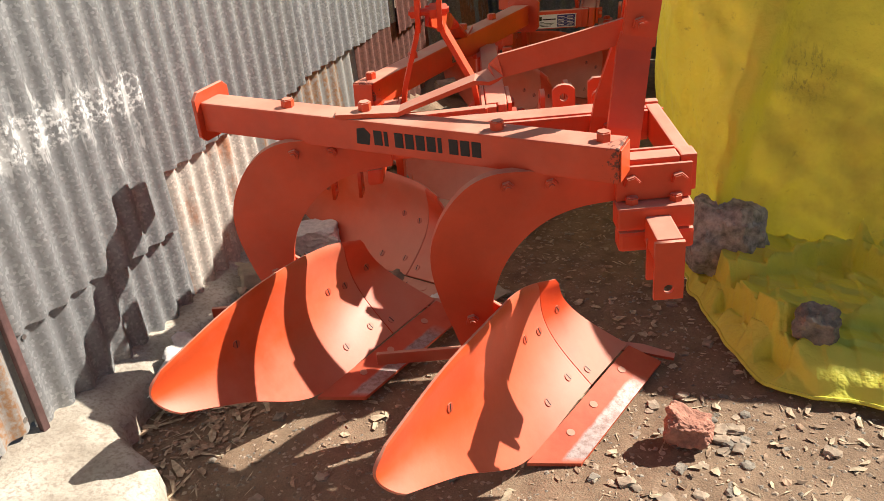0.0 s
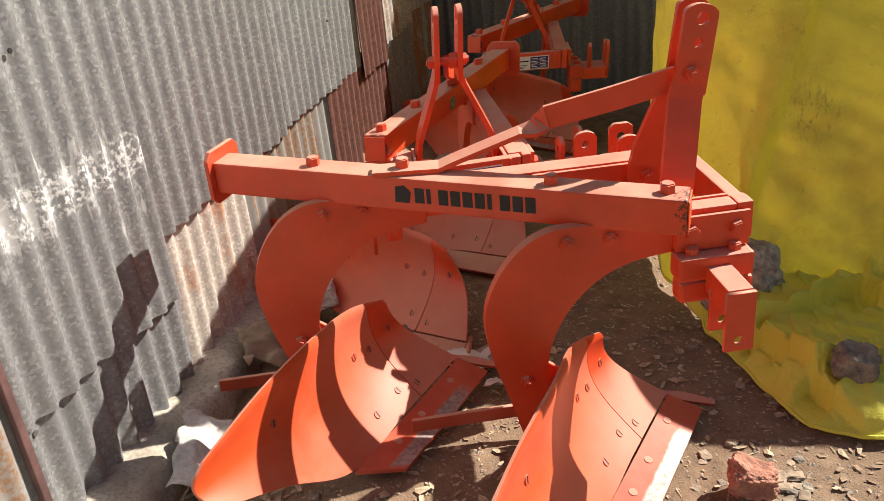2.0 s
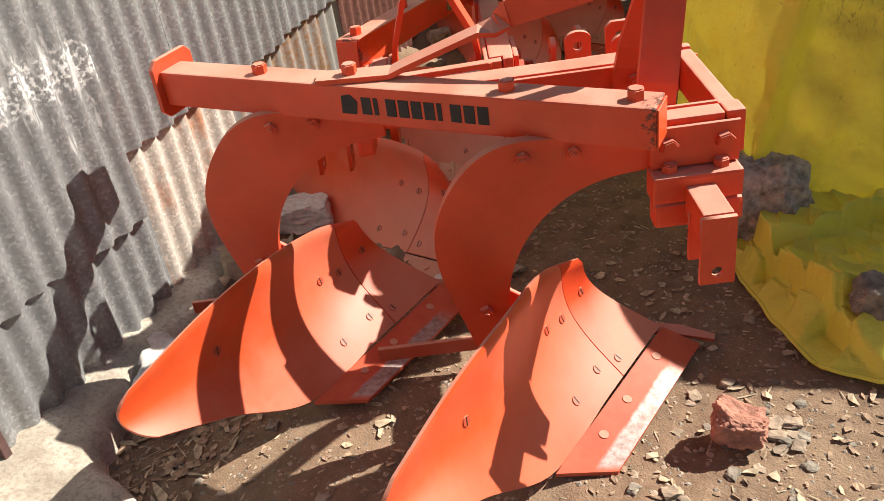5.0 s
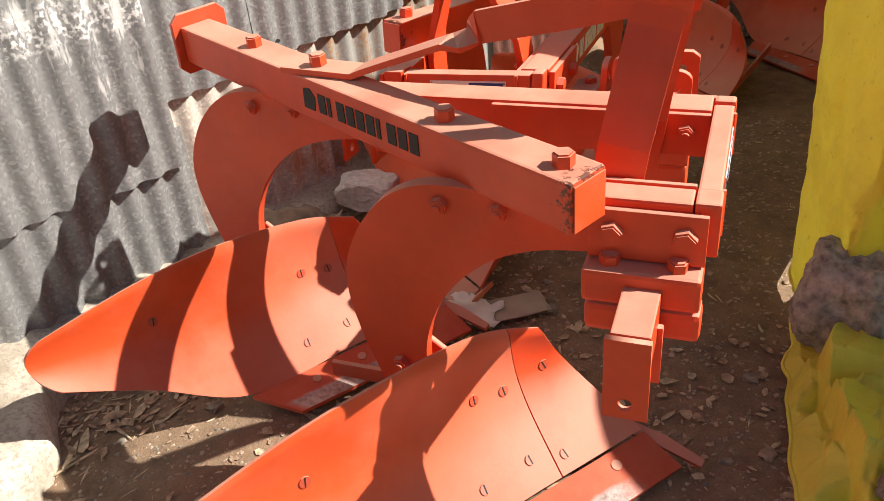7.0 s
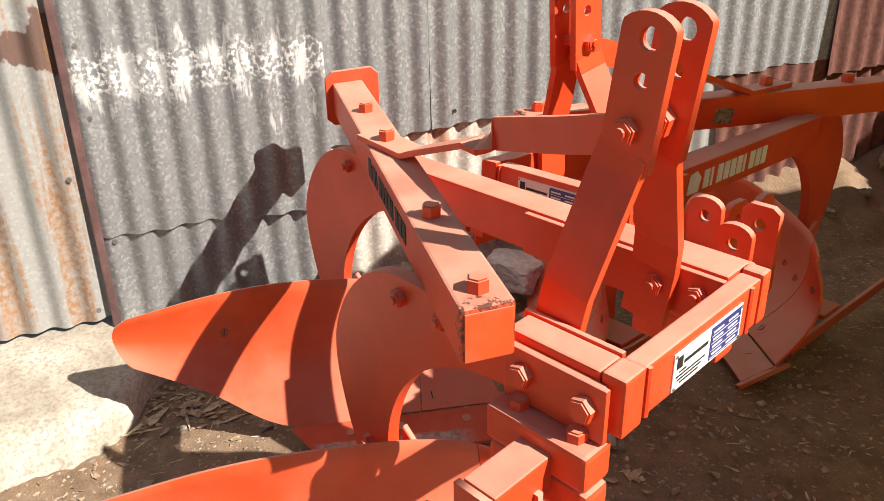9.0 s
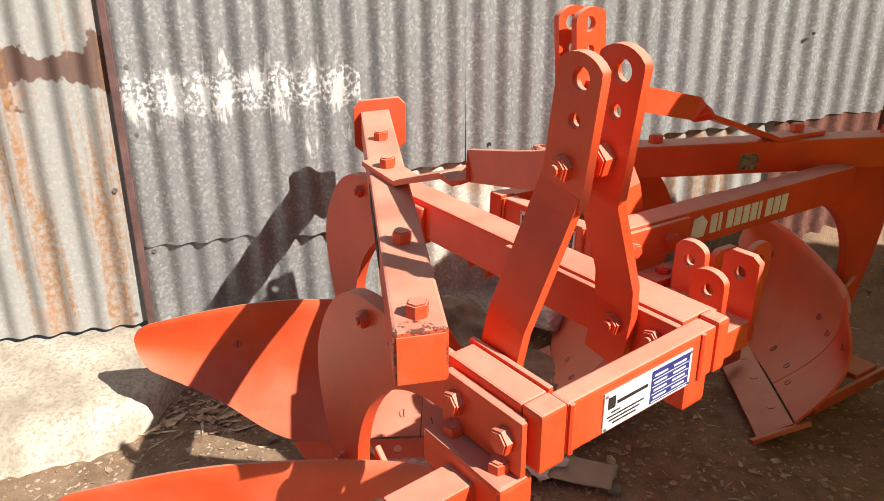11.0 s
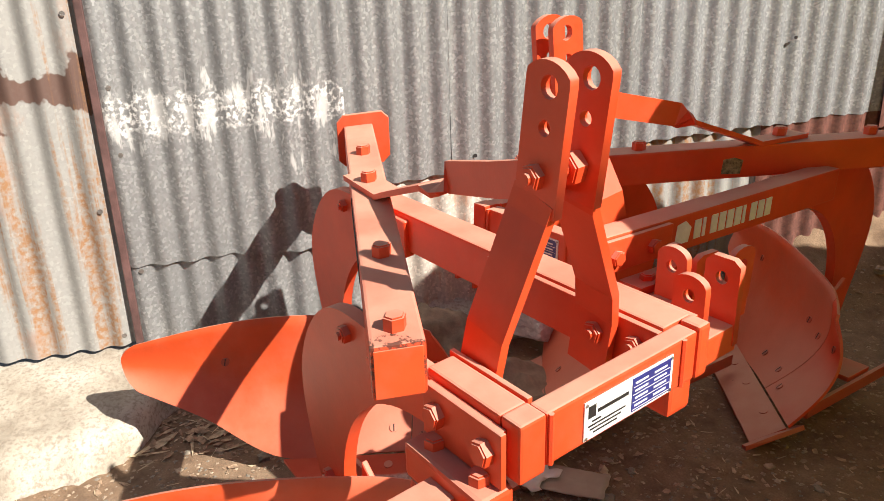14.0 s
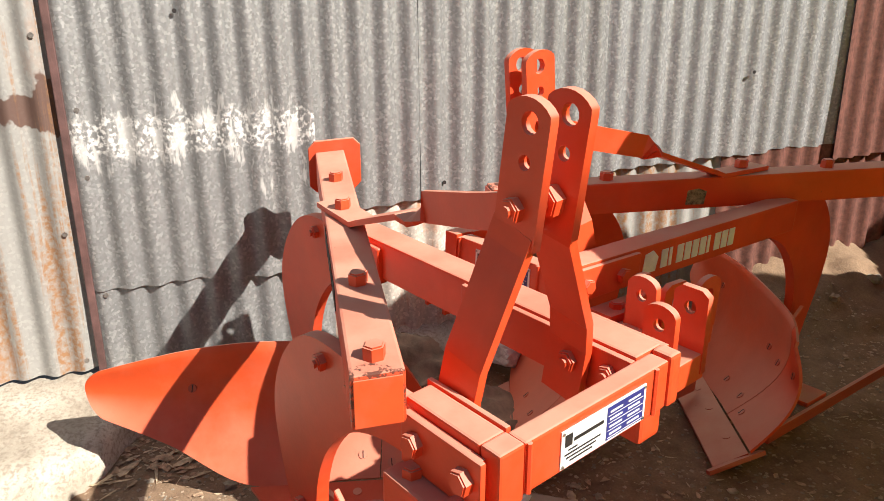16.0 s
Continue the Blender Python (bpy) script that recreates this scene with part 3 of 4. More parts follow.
def plough(label):
    root = tagged(new("mouldboard_plough"), label, "plough", "parked ploughs")
    # diagonal square beam with a capped end
    e0, e1 = on_beam(0, 0, 0.671), on_beam(-1.150, 0, 0.671)
    m = frame_of(e1 - e0, (S28, C28, 0), e0)
    beam = part("beam", box(0, 1.150, -0.0375, 0.0375, -0.04, 0.04, 0.005, m), PAINT_CHIPPED, root, "square steel beam, dusty on top")
    part("beam_end", box(-0.0035, -0.0005, -0.033, 0.033, -0.035, 0.036, 0.001, m), PAINT_CLEAN, beam, "clean orange closing plate with a rough weld")
    cap = [(-0.068, -0.05), (-0.05, -0.068), (0.05, -0.068), (0.068, -0.05), (0.068, 0.05), (0.05, 0.068), (-0.05, 0.068), (-0.068, 0.05)]
    part("end_plate", prism(cap, 0.012, frame_of((S28, C28, 0), (0, 0, 1), on_beam(-1.156, 0.012, 0.671)), 0.0015), PAINT, beam, "square end plate with clipped corners")
    for u, z in ((-0.045, 0.711), (-0.293, 0.711), (-0.645, 0.724), (-0.882, 0.711)):
        hexbolt(beam, on_beam(u, 0, z), (0, 0, 1), 0.0165, 0.021, nut=False)
    lettering(beam, "maker_name", -0.655, -0.315, 0.036, frame_of(on_beam(1, 0, 0), (0, 0, 1), on_beam(0, -0.0382, 0.672)), BLACK_INK)
    # two fore-and-aft bars and the front cross bar
    bar_b = part("side_bar", box(-0.02, 0.1365, 0.058, 0.102, 0.563, 0.645, 0.004), PAINT, root)
    part("side_strip", box(-0.03, 0.1365, 0.1035, 0.112, 0.565, 0.648, 0.002), PAINT, root)
    bar_c = part("side_bar", box(-0.66, 0.1365, 0.362, 0.422, 0.563, 0.645, 0.004), PAINT, root)
    part("side_strip", box(-0.25, 0.1365, 0.350, 0.3605, 0.565, 0.641, 0.002), PAINT, root)
    front = part("front_bar", box(0.138, 0.172, 0.104, 0.392, 0.566, 0.643, 0.004), PAINT, root)
    part("weld_bead", tube([(0.1735, 0.110, z) for z in np.linspace(0.568, 0.642, 12)], 0.004, 6), PAINT, front, "lumpy weld bead")
    part("weld_bead", tube([(0.1735, 0.362, z) for z in np.linspace(0.568, 0.642, 12)], 0.004, 6), PAINT, front, "lumpy weld bead")
    part("bar_end", box(0.138, 0.174, 0.394, 0.420, 0.564, 0.648, 0.006), PAINT, bar_c)
    part("bar_end", box(0.138, 0.175, 0.058, 0.1005, 0.562, 0.647, 0.004), PAINT, bar_b)
    data_label(front, frame_of((0, 1, 0), (0, 0, 1), (0.1732, 0.254, 0.600)), 0.172, 0.058)
    # clamp plates with bolts, outside both bars
    part("clamp_plate", box(-0.008, 0.160, 0.040, 0.049, 0.556, 0.636, 0.002), PAINT, bar_b)
    part("packing_plate", box(-0.008, 0.150, 0.0495, 0.0575, 0.560, 0.632, 0.002), PAINT, bar_b)
    for x in (0.026, 0.130):
        hexbolt(bar_b, (x, 0.040, 0.600), (0, -1, 0), 0.0185, 0.015, nut=False)
        hexbolt(bar_c, (x - 0.02, 0.436, 0.604), (0, 1, 0), 0.0165, 0.014, nut=False)
    part("clamp_plate", box(-0.05, 0.140, 0.4235, 0.4355, 0.572, 0.640, 0.002), PAINT, bar_c)
    hexbolt(bar_c, (0.098, 0.3495, 0.607), (0, -1, 0), 0.0165, 0.012)
    hexbolt(bar_c, (0.033, 0.342, 0.612), (0, -1, 0), 0.018, 0.022)
    lettering(bar_c, "maker_name", -0.40, -0.075, 0.042, frame_of((-1, 0, 0), (0, 0, 1), (-0.475, 0.4228, 0.604)), WHITE_INK)
    # lower hitch bracket beside the near bar: two clamped blocks, an arm and a clevis
    hitch = part("hitch_bracket", box(-0.012, 0.160, 0.008, 0.062, 0.498, 0.553, 0.007), PAINT, root)
    part("clamp_block", box(-0.008, 0.163, 0.010, 0.058, 0.445, 0.494, 0.010), PAINT, hitch)
    for x in (0.026, 0.124):
        hexbolt(hitch, (x, 0.035, 0.553), (0, 0, 1), 0.0155, 0.016, nut=False)
    part("hitch_arm", box(0.050, 0.106, -0.096, 0.012, 0.470, 0.531, 0.003), PAINT, hitch)
    clevis = [(-0.032, -0.070), (0.032, -0.070), (0.032, 0.066), (-0.032, 0.066)]
    part("clevis_plate", plate_with_holes(clevis, [(0.0, -0.045, 0.011)], 0.010, frame_of((1, 0, 0), (0, 0, 1), (0.076, -0.102, 0.462))), PAINT, hitch, "drilled clevis plate")
    part("clevis_plate", plate_with_holes([(-0.030, -0.070), (0.036, -0.070), (0.036, 0.030), (-0.030, 0.030)], [(0.0, -0.045, 0.011)], 0.010, frame_of((1, 0, 0), (0, 0, 1), (0.078, -0.020, 0.462))), PAINT, hitch, "drilled clevis plate")
    # upper hitch bracket outside the far bar: clevis with two upright lugs
    hitch2 = part("hitch_bracket", box(-0.075, 0.100, 0.4365, 0.499, 0.497, 0.556, 0.006), PAINT, root)
    part("clamp_block", box(-0.070, 0.098, 0.440, 0.495, 0.436, 0.4965, 0.008), PAINT, hitch2)
    for x in (-0.045, 0.055):
        hexbolt(hitch2, (x, 0.472, 0.555), (0, 0, 1), 0.0155, 0.014, nut=False)
    part("hitch_arm", box(-0.072, 0.094, 0.4995, 0.612, 0.490, 0.540, 0.003), PAINT, hitch2)
    rounded = [(-0.032, -0.070), (0.032, -0.070), (0.032, 0.020)] + [(0.032 * math.cos(a), 0.020 + 0.020 * math.sin(a)) for a in np.linspace(0.25, math.pi - 0.25, 8)] + [(-0.032, 0.020)]
    clipped = [(-0.034, -0.110), (0.034, -0.110), (0.034, 0.030), (0.020, 0.040), (-0.020, 0.040), (-0.034, 0.028)]
    for outline, x, y, z in ((rounded, 0.058, 0.527, 0.606), (clipped, 0.062, 0.606, 0.612), (rounded, -0.040, 0.606, 0.600)):
        part("lug", plate_with_holes(outline, [(0.0, 0.004, 0.012)], 0.013, frame_of((1, 0, 0), (0, 0, 1), (x, y, z))), PAINT, hitch2, "upright lug with a pin hole")
    # mast: two cranked flat bars
    for y0, y1, sg, xo in ((0.122, 0.179, 1, -0.029), (0.338, 0.240, -1, -0.020)):
        pts = [(0.036 + xo, y0, 0.545), (0.049 + xo, y0, 0.640), (0.056 + xo, y0 + 0.1 * (y1 - y0), 0.690), (0.085 + xo, y1 - 0.08 * (y1 - y0), 0.850), (0.094 + xo, y1, 0.880)]
        part("mast_plate", flat_bar(pts, [(0.076, 0, -0.01)] * 5, 0.014), PAINT, root, "cranked flat mast bar")
        head = [(-0.038, -0.03), (0.038, -0.03), (0.038, 0.139)] + [(0.038 * math.cos(a) / math.cos(0.55), 0.128 + 0.035 * math.sin(a)) for a in np.linspace(0.6, math.pi - 0.6, 8)] + [(-0.038, 0.139)]
        part("mast_head", plate_with_holes(head, [(0.004, 0.132, 0.0150), (0.003, 0.081, 0.0105)], 0.014, frame_of((0.99, 0, -0.13), (0.13, 0, 0.99), (0.098 + xo, y1, 0.888))), PAINT, root, "drilled round-topped mast head")
        hexbolt(root, (0.098 + xo, y1 + (-0.007 if sg > 0 else 0.007), 0.905), (0, -sg, 0), 0.018, 0.014, "mast_bolt")
    hexbolt(root, (0.079, 0.232, 0.905), (0, -1, 0), 0.023, 0.020, "mast_bolt")
    part("spacer", tube([(0.074, 0.186, 0.905), (0.076, 0.233, 0.905)], 0.011, 10), PAINT, root)
    # twisted brace from the beam to the mast
    a, b = on_beam(-0.645, 0.0, 0.7175), Vector((0.073, 0.204, 0.893))
    d = (on_beam(-0.34, 0.116, 0) - on_beam(-0.645, 0, 0)).normalized()
    side = Vector((-d.y, d.x, 0))
    pts, ws = [], []
    k0, k1 = a - d * 0.07, a + d * 0.085
    tw = Vector((-0.246, 0.262, 0.808))
    for p, w in ((k0, side * 0.055), (a, side * 0.055), (k1, side * 0.055), (k1 + d * 0.03 + Vector((0, 0, 0.012)), side * 0.055), (tw - d * 0.05 + Vector((0, 0, -0.022)), side * 0.055)):
        pts.append(p), ws.append(w)
    for q in (0.2, 0.5, 0.8, 1.0):
        an = q * math.pi / 2
        pts.append(tw + Vector((0, 0, -0.018)) + (b - tw) * (q * 0.12 - 0.08) + Vector((0, 0, 0.022 * q)))
        ws.append((side * math.cos(an) + Vector((0, 0, 1)) * math.sin(an)) * 0.055)
    pts.append(tw.lerp(b, 0.5)), ws.append((0, 0, 0.056))
    pts.append(b), ws.append((0, 0, 0.056))
    part("brace", flat_bar(pts, ws, 0.011), PAINT, root, "flat brace bar with a quarter twist")
    plough_bottom(root, Vector((0, 0, 0)))
    plough_bottom(root, SHIFT)
    # the frame leans on its furrow wheelside; the uprights were set plumb
    lean = Matrix.Identity(4)
    lean[1][2] = math.tan(radians(4.5))
    for ob in root.children_recursive:
        ob.data.transform(lean)
    return root


AHEAD = 19.65
first = plough("dusty orange-red two-furrow mouldboard plough standing on bare soil")
first.matrix_basis = pose(-0.191, 1.905, 0.002, 4.5, 0.7, AHEAD)
second = copy_thing(first, Matrix.Translation((-1.050, 2.387, 0.008)) @ pose(0, 0, 0, 1.2, 0.0, -72.1))
for ob in second.children_recursive:
    if ob.name.startswith("share") and not ob.name.startswith("share_point"):
        ob.data = ob.data.copy()
        ob.data.materials[0] = PAINT_OLD
        tagged(ob, "swept share in dull scuffed paint")
tagged(second, "two-furrow mouldboard plough, orange paint partly shaded, parked behind another plough")
lean = Matrix.Identity(4)
lean[1][2] = math.tan(radians(4.5))
bm = prism([(-0.026, -0.020), (0.022, -0.022), (0.026, 0.012), (0.004, 0.020), (-0.024, 0.016)], 0.0012, frame_of(on_beam(-1, 0, 0), (0, 0, 1), on_beam(-0.517, 0.0382, 0.664)))
bmesh.ops.transform(bm, matrix=lean, verts=bm.verts)
part("worn_mark", bm, GREEN_MARK, second, "scraped grey-green paint mark")
third = copy_thing(first, Matrix.Translation((-1.055, 3.995, 0.0)) @ pose(0, 0, 0, 0, 0, -82.5))
tagged(third, "two-furrow mouldboard plough in deep shade at the back")

# ---- ground, concrete, wall ----
def ground_height(x, y):
    h = 0.012 * noise.fractal(Vector((x * 2.3, y * 2.3, 0.3)), 0.8, 2.0, 4) + 0.006 * noise.noise(Vector((x * 14, y * 14, 1.7)))
    h -= 0.010
    if y > 3.1 and x < -1.2:
        k = min(1, (y - 3.1) / 0.8)
        h += 0.20 * k * k * (3 - 2 * k) * min(1, (-1.2 - x) / 0.32) * (1 + 0.5 * noise.noise(Vector((x * 7, y * 7, 9)))) + 0.02 * k * noise.noise(Vector((x * 25, y * 25, 2)))
    return h


def sheet_grid(xs, ys, fn):
    bm = bmesh.new()
    vs = [[bm.verts.new((x, y, fn(x, y))) for y in ys] for x in xs]
    for i in range(len(xs) - 1):
        for j in range(len(ys) - 1):
            bm.faces.new((vs[i][j], vs[i + 1][j], vs[i + 1][j + 1], vs[i][j + 1])).smooth = True
    return bm


gx = [-300, -80, -20, -6, -2.5] + list(np.arange(-1.8, 1.2, 0.022)) + [1.6, 2.5, 6, 20, 80, 300]
gy = [-300, -80, -20, -6, -1.5] + list(np.arange(0.2, 4.2, 0.025)) + list(np.arange(4.2, 7, 0.15)) + [10, 25, 80, 300]
thing("ground", sheet_grid(gx, gy, ground_height), SOIL, "bare dry brown soil strewn with grit", "ground", kind="structure")

EDGE = [(0.0, -1.02), (0.6, -1.05), (1.10, -1.10), (1.28, -1.12), (1.42, -1.20), (1.49, -1.36), (1.58, -1.415), (1.85, -1.455), (2.2, -1.455), (2.7, -1.475), (3.1, -1.50), (3.4, -1.53)]


def apron():
    bm = bmesh.new()
    rows = []
    ys = np.arange(0.0, 3.4, 0.02)
    for y in ys:
        xe = np.interp(y, [p[0] for p in EDGE], [p[1] for p in EDGE]) + 0.03 * noise.fractal(Vector((y * 11, 3.1, 0)), 0.7, 2, 5)
        row = []
        for k in range(13):
            t = k / 12
            x = -1.62 + (xe + 1.62) * (t if k < 11 else 0.955 if k == 11 else 1.0)
            zt = 0.128 - 0.06 * t
            if k >= 11:
                zt = 0.052 if k == 11 else -0.03
            zt += 0.010 * noise.fractal(Vector((x * 9, y * 9, 5.0)), 0.8, 2, 4)
            row.append(bm.verts.new((x, y, zt)))
        rows.append(row)
    for a, b in zip(rows, rows[1:]):
        for k in range(12):
            bm.faces.new((a[k], a[k + 1], b[k + 1], b[k])).smooth = True
    return bm


thing("concrete_apron", apron(), CONCRETE, "rough pale concrete strip along the foot of the wall", "concrete", kind="structure")

wall = tagged(new("wall_sheet_metal"), "patched fence wall of corrugated metal sheets", "wall", kind="structure")
PITCH = 0.0765


def corrugated(y0, y1, z0, z1, x, amp=0.0105, tilt=0.0, wave=0.0, seed=0.0, dent=0.0, pitch=PITCH, slope=0.0):
    """Corrugated sheet standing in the wall; slope raises its lower edge along its width."""
    bm = bmesh.new()
    n = max(8, int((y1 - y0) / pitch * 8))
    nz = 16
    front = []
    for i in range(n + 1):
        y = y0 + (y1 - y0) * i / n
        ph = y / pitch * math.tau
        col = []
        for j in range(nz + 1):
            t = j / nz
            zb = z0 + slope * (y - y0) + wave * noise.noise(Vector((y * 7, seed, 0)))
            z = zb + (z1 - zb) * t
            xx = x + amp * math.cos(ph) + 0.005 * noise.noise(Vector((y * 1.5, z * 1.5, seed)))
            if dent:
                xx += dent * max(0, 1 - t * 9) * noise.noise(Vector((y * 5, seed + 4, 0)))
            col.append((xx, y + tilt * (z - z0), z))
        front.append(col)
    fr = [[bm.verts.new(p) for p in c] for c in front]
    bk = [[bm.verts.new((p[0] - 0.0015, p[1], p[2])) for p in c] for c in front]
    for i in range(n):
        for j in range(nz):
            bm.faces.new((fr[i][j], fr[i + 1][j], fr[i + 1][j + 1], fr[i][j + 1])).smooth = True
            bm.faces.new((bk[i][j], bk[i][j + 1], bk[i + 1][j + 1], bk[i + 1][j])).smooth = True
        bm.faces.new((fr[i][0], bk[i][0], bk[i + 1][0], fr[i + 1][0]))
        bm.faces.new((fr[i][nz], fr[i + 1][nz], bk[i + 1][nz], bk[i][nz]))
    for i in (0, n):
        for j in range(nz):
            bm.faces.new((fr[i][j], fr[i][j + 1], bk[i][j + 1], bk[i][j]))
    return bm


SHEETS = (
    (0.35, 0.92, 0.135, 2.5, -1.560, ZINC_RUST, 0.0, "rust-streaked corrugated sheet"),
    (0.88, 1.432, 0.135, 2.5, -1.553, ZINC_RUST, 0.0, "rust-streaked corrugated sheet"),
    (1.422, 2.075, 0.375, 2.5, -1.548, ZINC_LIME, -0.02, "galvanised corrugated sheet splashed with lime wash"),
    (1.422, 2.11, 0.06, 0.46, -1.561, ZINC, 0.0, "short galvanised corrugated sheet at the foot"),
    (2.055, 2.42, 0.535, 2.5, -1.556, ZINC, 0.02, "galvanised corrugated sheet"),
    (2.395, 3.02, 0.548, 2.5, -1.552, ZINC, 0.02, "galvanised corrugated sheet"),
    (2.99, 3.99, 0.575, 2.5, -1.560, ZINC_SHADED, 0.03, "galvanised corrugated sheet in a shaded-wall tone"),
    (2.08, 2.62, 0.05, 0.66, -1.572, ZINC_PALE, 0.0, "lime-washed rusty corrugated sheet"),
    (2.60, 3.52, 0.05, 0.70, -1.576, ZINC_RUST, 0.0, "rust-streaked corrugated sheet"),
    (3.97, 4.42, 0.55, 2.5, -1.548, RUST_DARK, 0.0, "brown rusted corrugated sheet"),
    (3.50, 4.45, 0.05, 0.66, -1.566, RUST_DARK, 0.0, "brown rusted corrugated sheet"),
    (4.40, 5.02, 0.62, 2.5, -1.552, ZINC_PALE, 0.05, "lime-washed rusty corrugated sheet"),
    (4.42, 5.0, 0.10, 0.72, -1.562, ZINC_SHADED, 0.0, "galvanised foot sheet in a shaded-wall tone"),
    (4.98, 5.60, 0.70, 2.5, -1.556, ZINC_PALE, 0.0, "lime-washed rusty corrugated sheet"),
    (4.98, 5.60, 0.10, 0.80, -1.566, RUST_MIX, 0.0, "patchy rusted corrugated sheet"),
)
for k, (y0, y1, z0, z1, x, material, slope, lab) in enumerate(SHEETS):
    part("sheet", corrugated(y0, y1, z0, z1, x, wave=0.012, seed=k * 3.7, dent=0.02 if k == 2 else 0.006, slope=slope), material, wall, lab)
part("post", box(-1.552, -1.536, 1.414, 1.435, 0.09, 2.5, 0.003), POST, wall, "brown steel angle post")
for z in (0.17, 0.36, 0.55, 0.70, 0.88, 1.07, 1.30, 1.6):
    part("rivet", disc(0.007, 0.003, 10, frame_of((0, 1, 0), (0, 0, 1), (-1.5395 if z > 0.4 else -1.5475, 1.385 if int(z * 100) % 2 else 1.462, z))), STEEL, wall)

for hy, hz in ((2.41, 1.34), (2.467, 0.596), (1.72, 1.24), (1.73, 1.12), (3.58, 0.88), (3.60, 1.20)):
    part("nail_hole", disc(0.006, 0.003, 9, frame_of((0, 1, 0), (0, 0, 1), (-1.5455, hy, hz))), BLACK_INK, wall)
# added closing wall, its height chosen to block sky and shade the back
shade_wall = tagged(new("wall_back_added"), "added dark corrugated metal wall closing and shading the back of the yard", "wall", kind="structure")
bm = corrugated(-1.6, 2.4, 0.0, 2.2, 0, pitch=0.0765)
bmesh.ops.transform(bm, matrix=Matrix.Translation((0, 5.6, 0)) @ Matrix.Rotation(radians(-90), 4, "Z"), verts=bm.verts)
part("sheet", bm, DARK_SHEET, shade_wall)

# ---- tarpaulin over a stack ----
TARP_FOOT = [(2.6, 2.75), (1.5, 2.62), (0.75, 2.60), (0.32, 2.66), (0.00, 2.72), (-0.17, 2.90), (-0.20, 3.20), (-0.18, 3.6), (-0.15, 4.3), (-0.05, 5.2)]
TARP_TOP = [(2.6, 3.05, 1.37), (1.6, 3.00, 1.38), (0.95, 3.00, 1.37), (0.50, 3.04, 1.31), (0.08, 2.97, 1.28), (-0.15, 3.00, 1.36), (-0.17, 3.24, 1.64), (-0.06, 3.7, 1.95), (0.02, 4.3, 2.1), (0.15, 5.2, 1.9)]


def tarp_point(s, t):
    f, g = catmull([(x, y, 0.02) for x, y in TARP_FOOT], s), catmull(TARP_TOP, s)
    p = f.lerp(g, t)
    out = Vector((f.x - g.x, f.y - g.y, 0)).normalized()
    q = Vector((s * 13, t * 2.2, 0.5))
    fold = 0.045 * noise.noise(q + Vector((t * 1.5, 0, 0))) + 0.020 * abs(noise.noise(Vector((s * 20 - t * 5, t * 3.0, 2)))) + 0.007 * noise.fractal(Vector((s * 40 + t * 9, t * 12 - s * 6, 4)), 0.9, 2, 4)
    for a, b, c, w in ((26, 7, 0.3, 0.020), (-18, 16, 5.1, 0.016), (44, -12, 8.2, 0.009)):
        fold += w * (0.25 - abs(noise.noise(Vector((s * a + t * b, t * 3.5 + s * 5, c)))))
    fold *= 1.1 - 0.4 * t
    # one panel laps over the next along a slanting edge
    lap = max(0.0, min(1.0, (s - 0.436 + 0.075 * t) / 0.009))
    fold += 0.085 * lap * math.exp(-max(0.0, s - 0.436 + 0.075 * t) * 9)
    return p + out * (fold + 0.05 * math.sin(math.pi * t))


bm = bmesh.new()
NS, NT = 220, 60
grid = [[bm.verts.new(tarp_point(i / NS, j / NT)) for j in range(NT + 1)] for i in range(NS + 1)]
for i in range(NS):
    for j in range(NT):
        bm.faces.new((grid[i][j], grid[i + 1][j], grid[i + 1][j + 1], grid[i][j + 1])).smooth = True
tarp = thing("tarpaulin", bm, TARP, "stained yellow plastic tarpaulin hung round a stack", "tarpaulin")
part("hem", tube([tarp_point(k / 160, 0.004) for k in range(161)], 0.006, 6), TARP, tarp, "rolled hem of the tarpaulin")


# loose folds lying on the soil
def fold_point(s, t):
    a = catmull([(0.82, 2.00, 0), (0.45, 2.03, 0), (0.21, 2.06, 0), (0.13, 2.12, 0), (0.08, 2.20, 0), (0.015, 2.35, 0), (-0.06, 2.54, 0), (-0.12, 2.78, 0)], s)
    b = catmull([(0.85, 2.66, 0), (0.60, 2.66, 0), (0.40, 2.68, 0), (0.25, 2.70, 0), (0.16, 2.72, 0), (0.08, 2.74, 0), (0.0, 2.80, 0), (-0.06, 2.92, 0)], s)
    p = a.lerp(b, t)
    # straight-sided pleats that cross one another
    h = 0.0
    for dx, dy, f, w, c in ((0.93, 0.37, 2.9, 0.075, 0.1), (-0.45, 0.89, 3.3, 0.060, 3.2), (0.75, -0.66, 6.5, 0.026, 9.1), (0.15, 0.99, 9.0, 0.014, 4.3), (0.9, 0.1, 15.0, 0.007, 7.7)):
        k = (p.x * dx + p.y * dy) * f + 0.55 * noise.noise(p * 2.2 + Vector((c, 0, c)))
        k -= math.floor(k)
        h += w * (k / 0.045 if k < 0.045 else ((1 - k) / 0.955) ** 1.3)
    h = 0.008 + min(1, t * 5 + 0.06) * (h * 1.10 + 0.003 * noise.noise(p * 22)) + 0.05 * t * t
    return Vector((p.x + 0.014 * noise.noise(p * 12), p.y + 0.014 * noise.noise(p * 12 + Vector((5, 0, 0))), h))


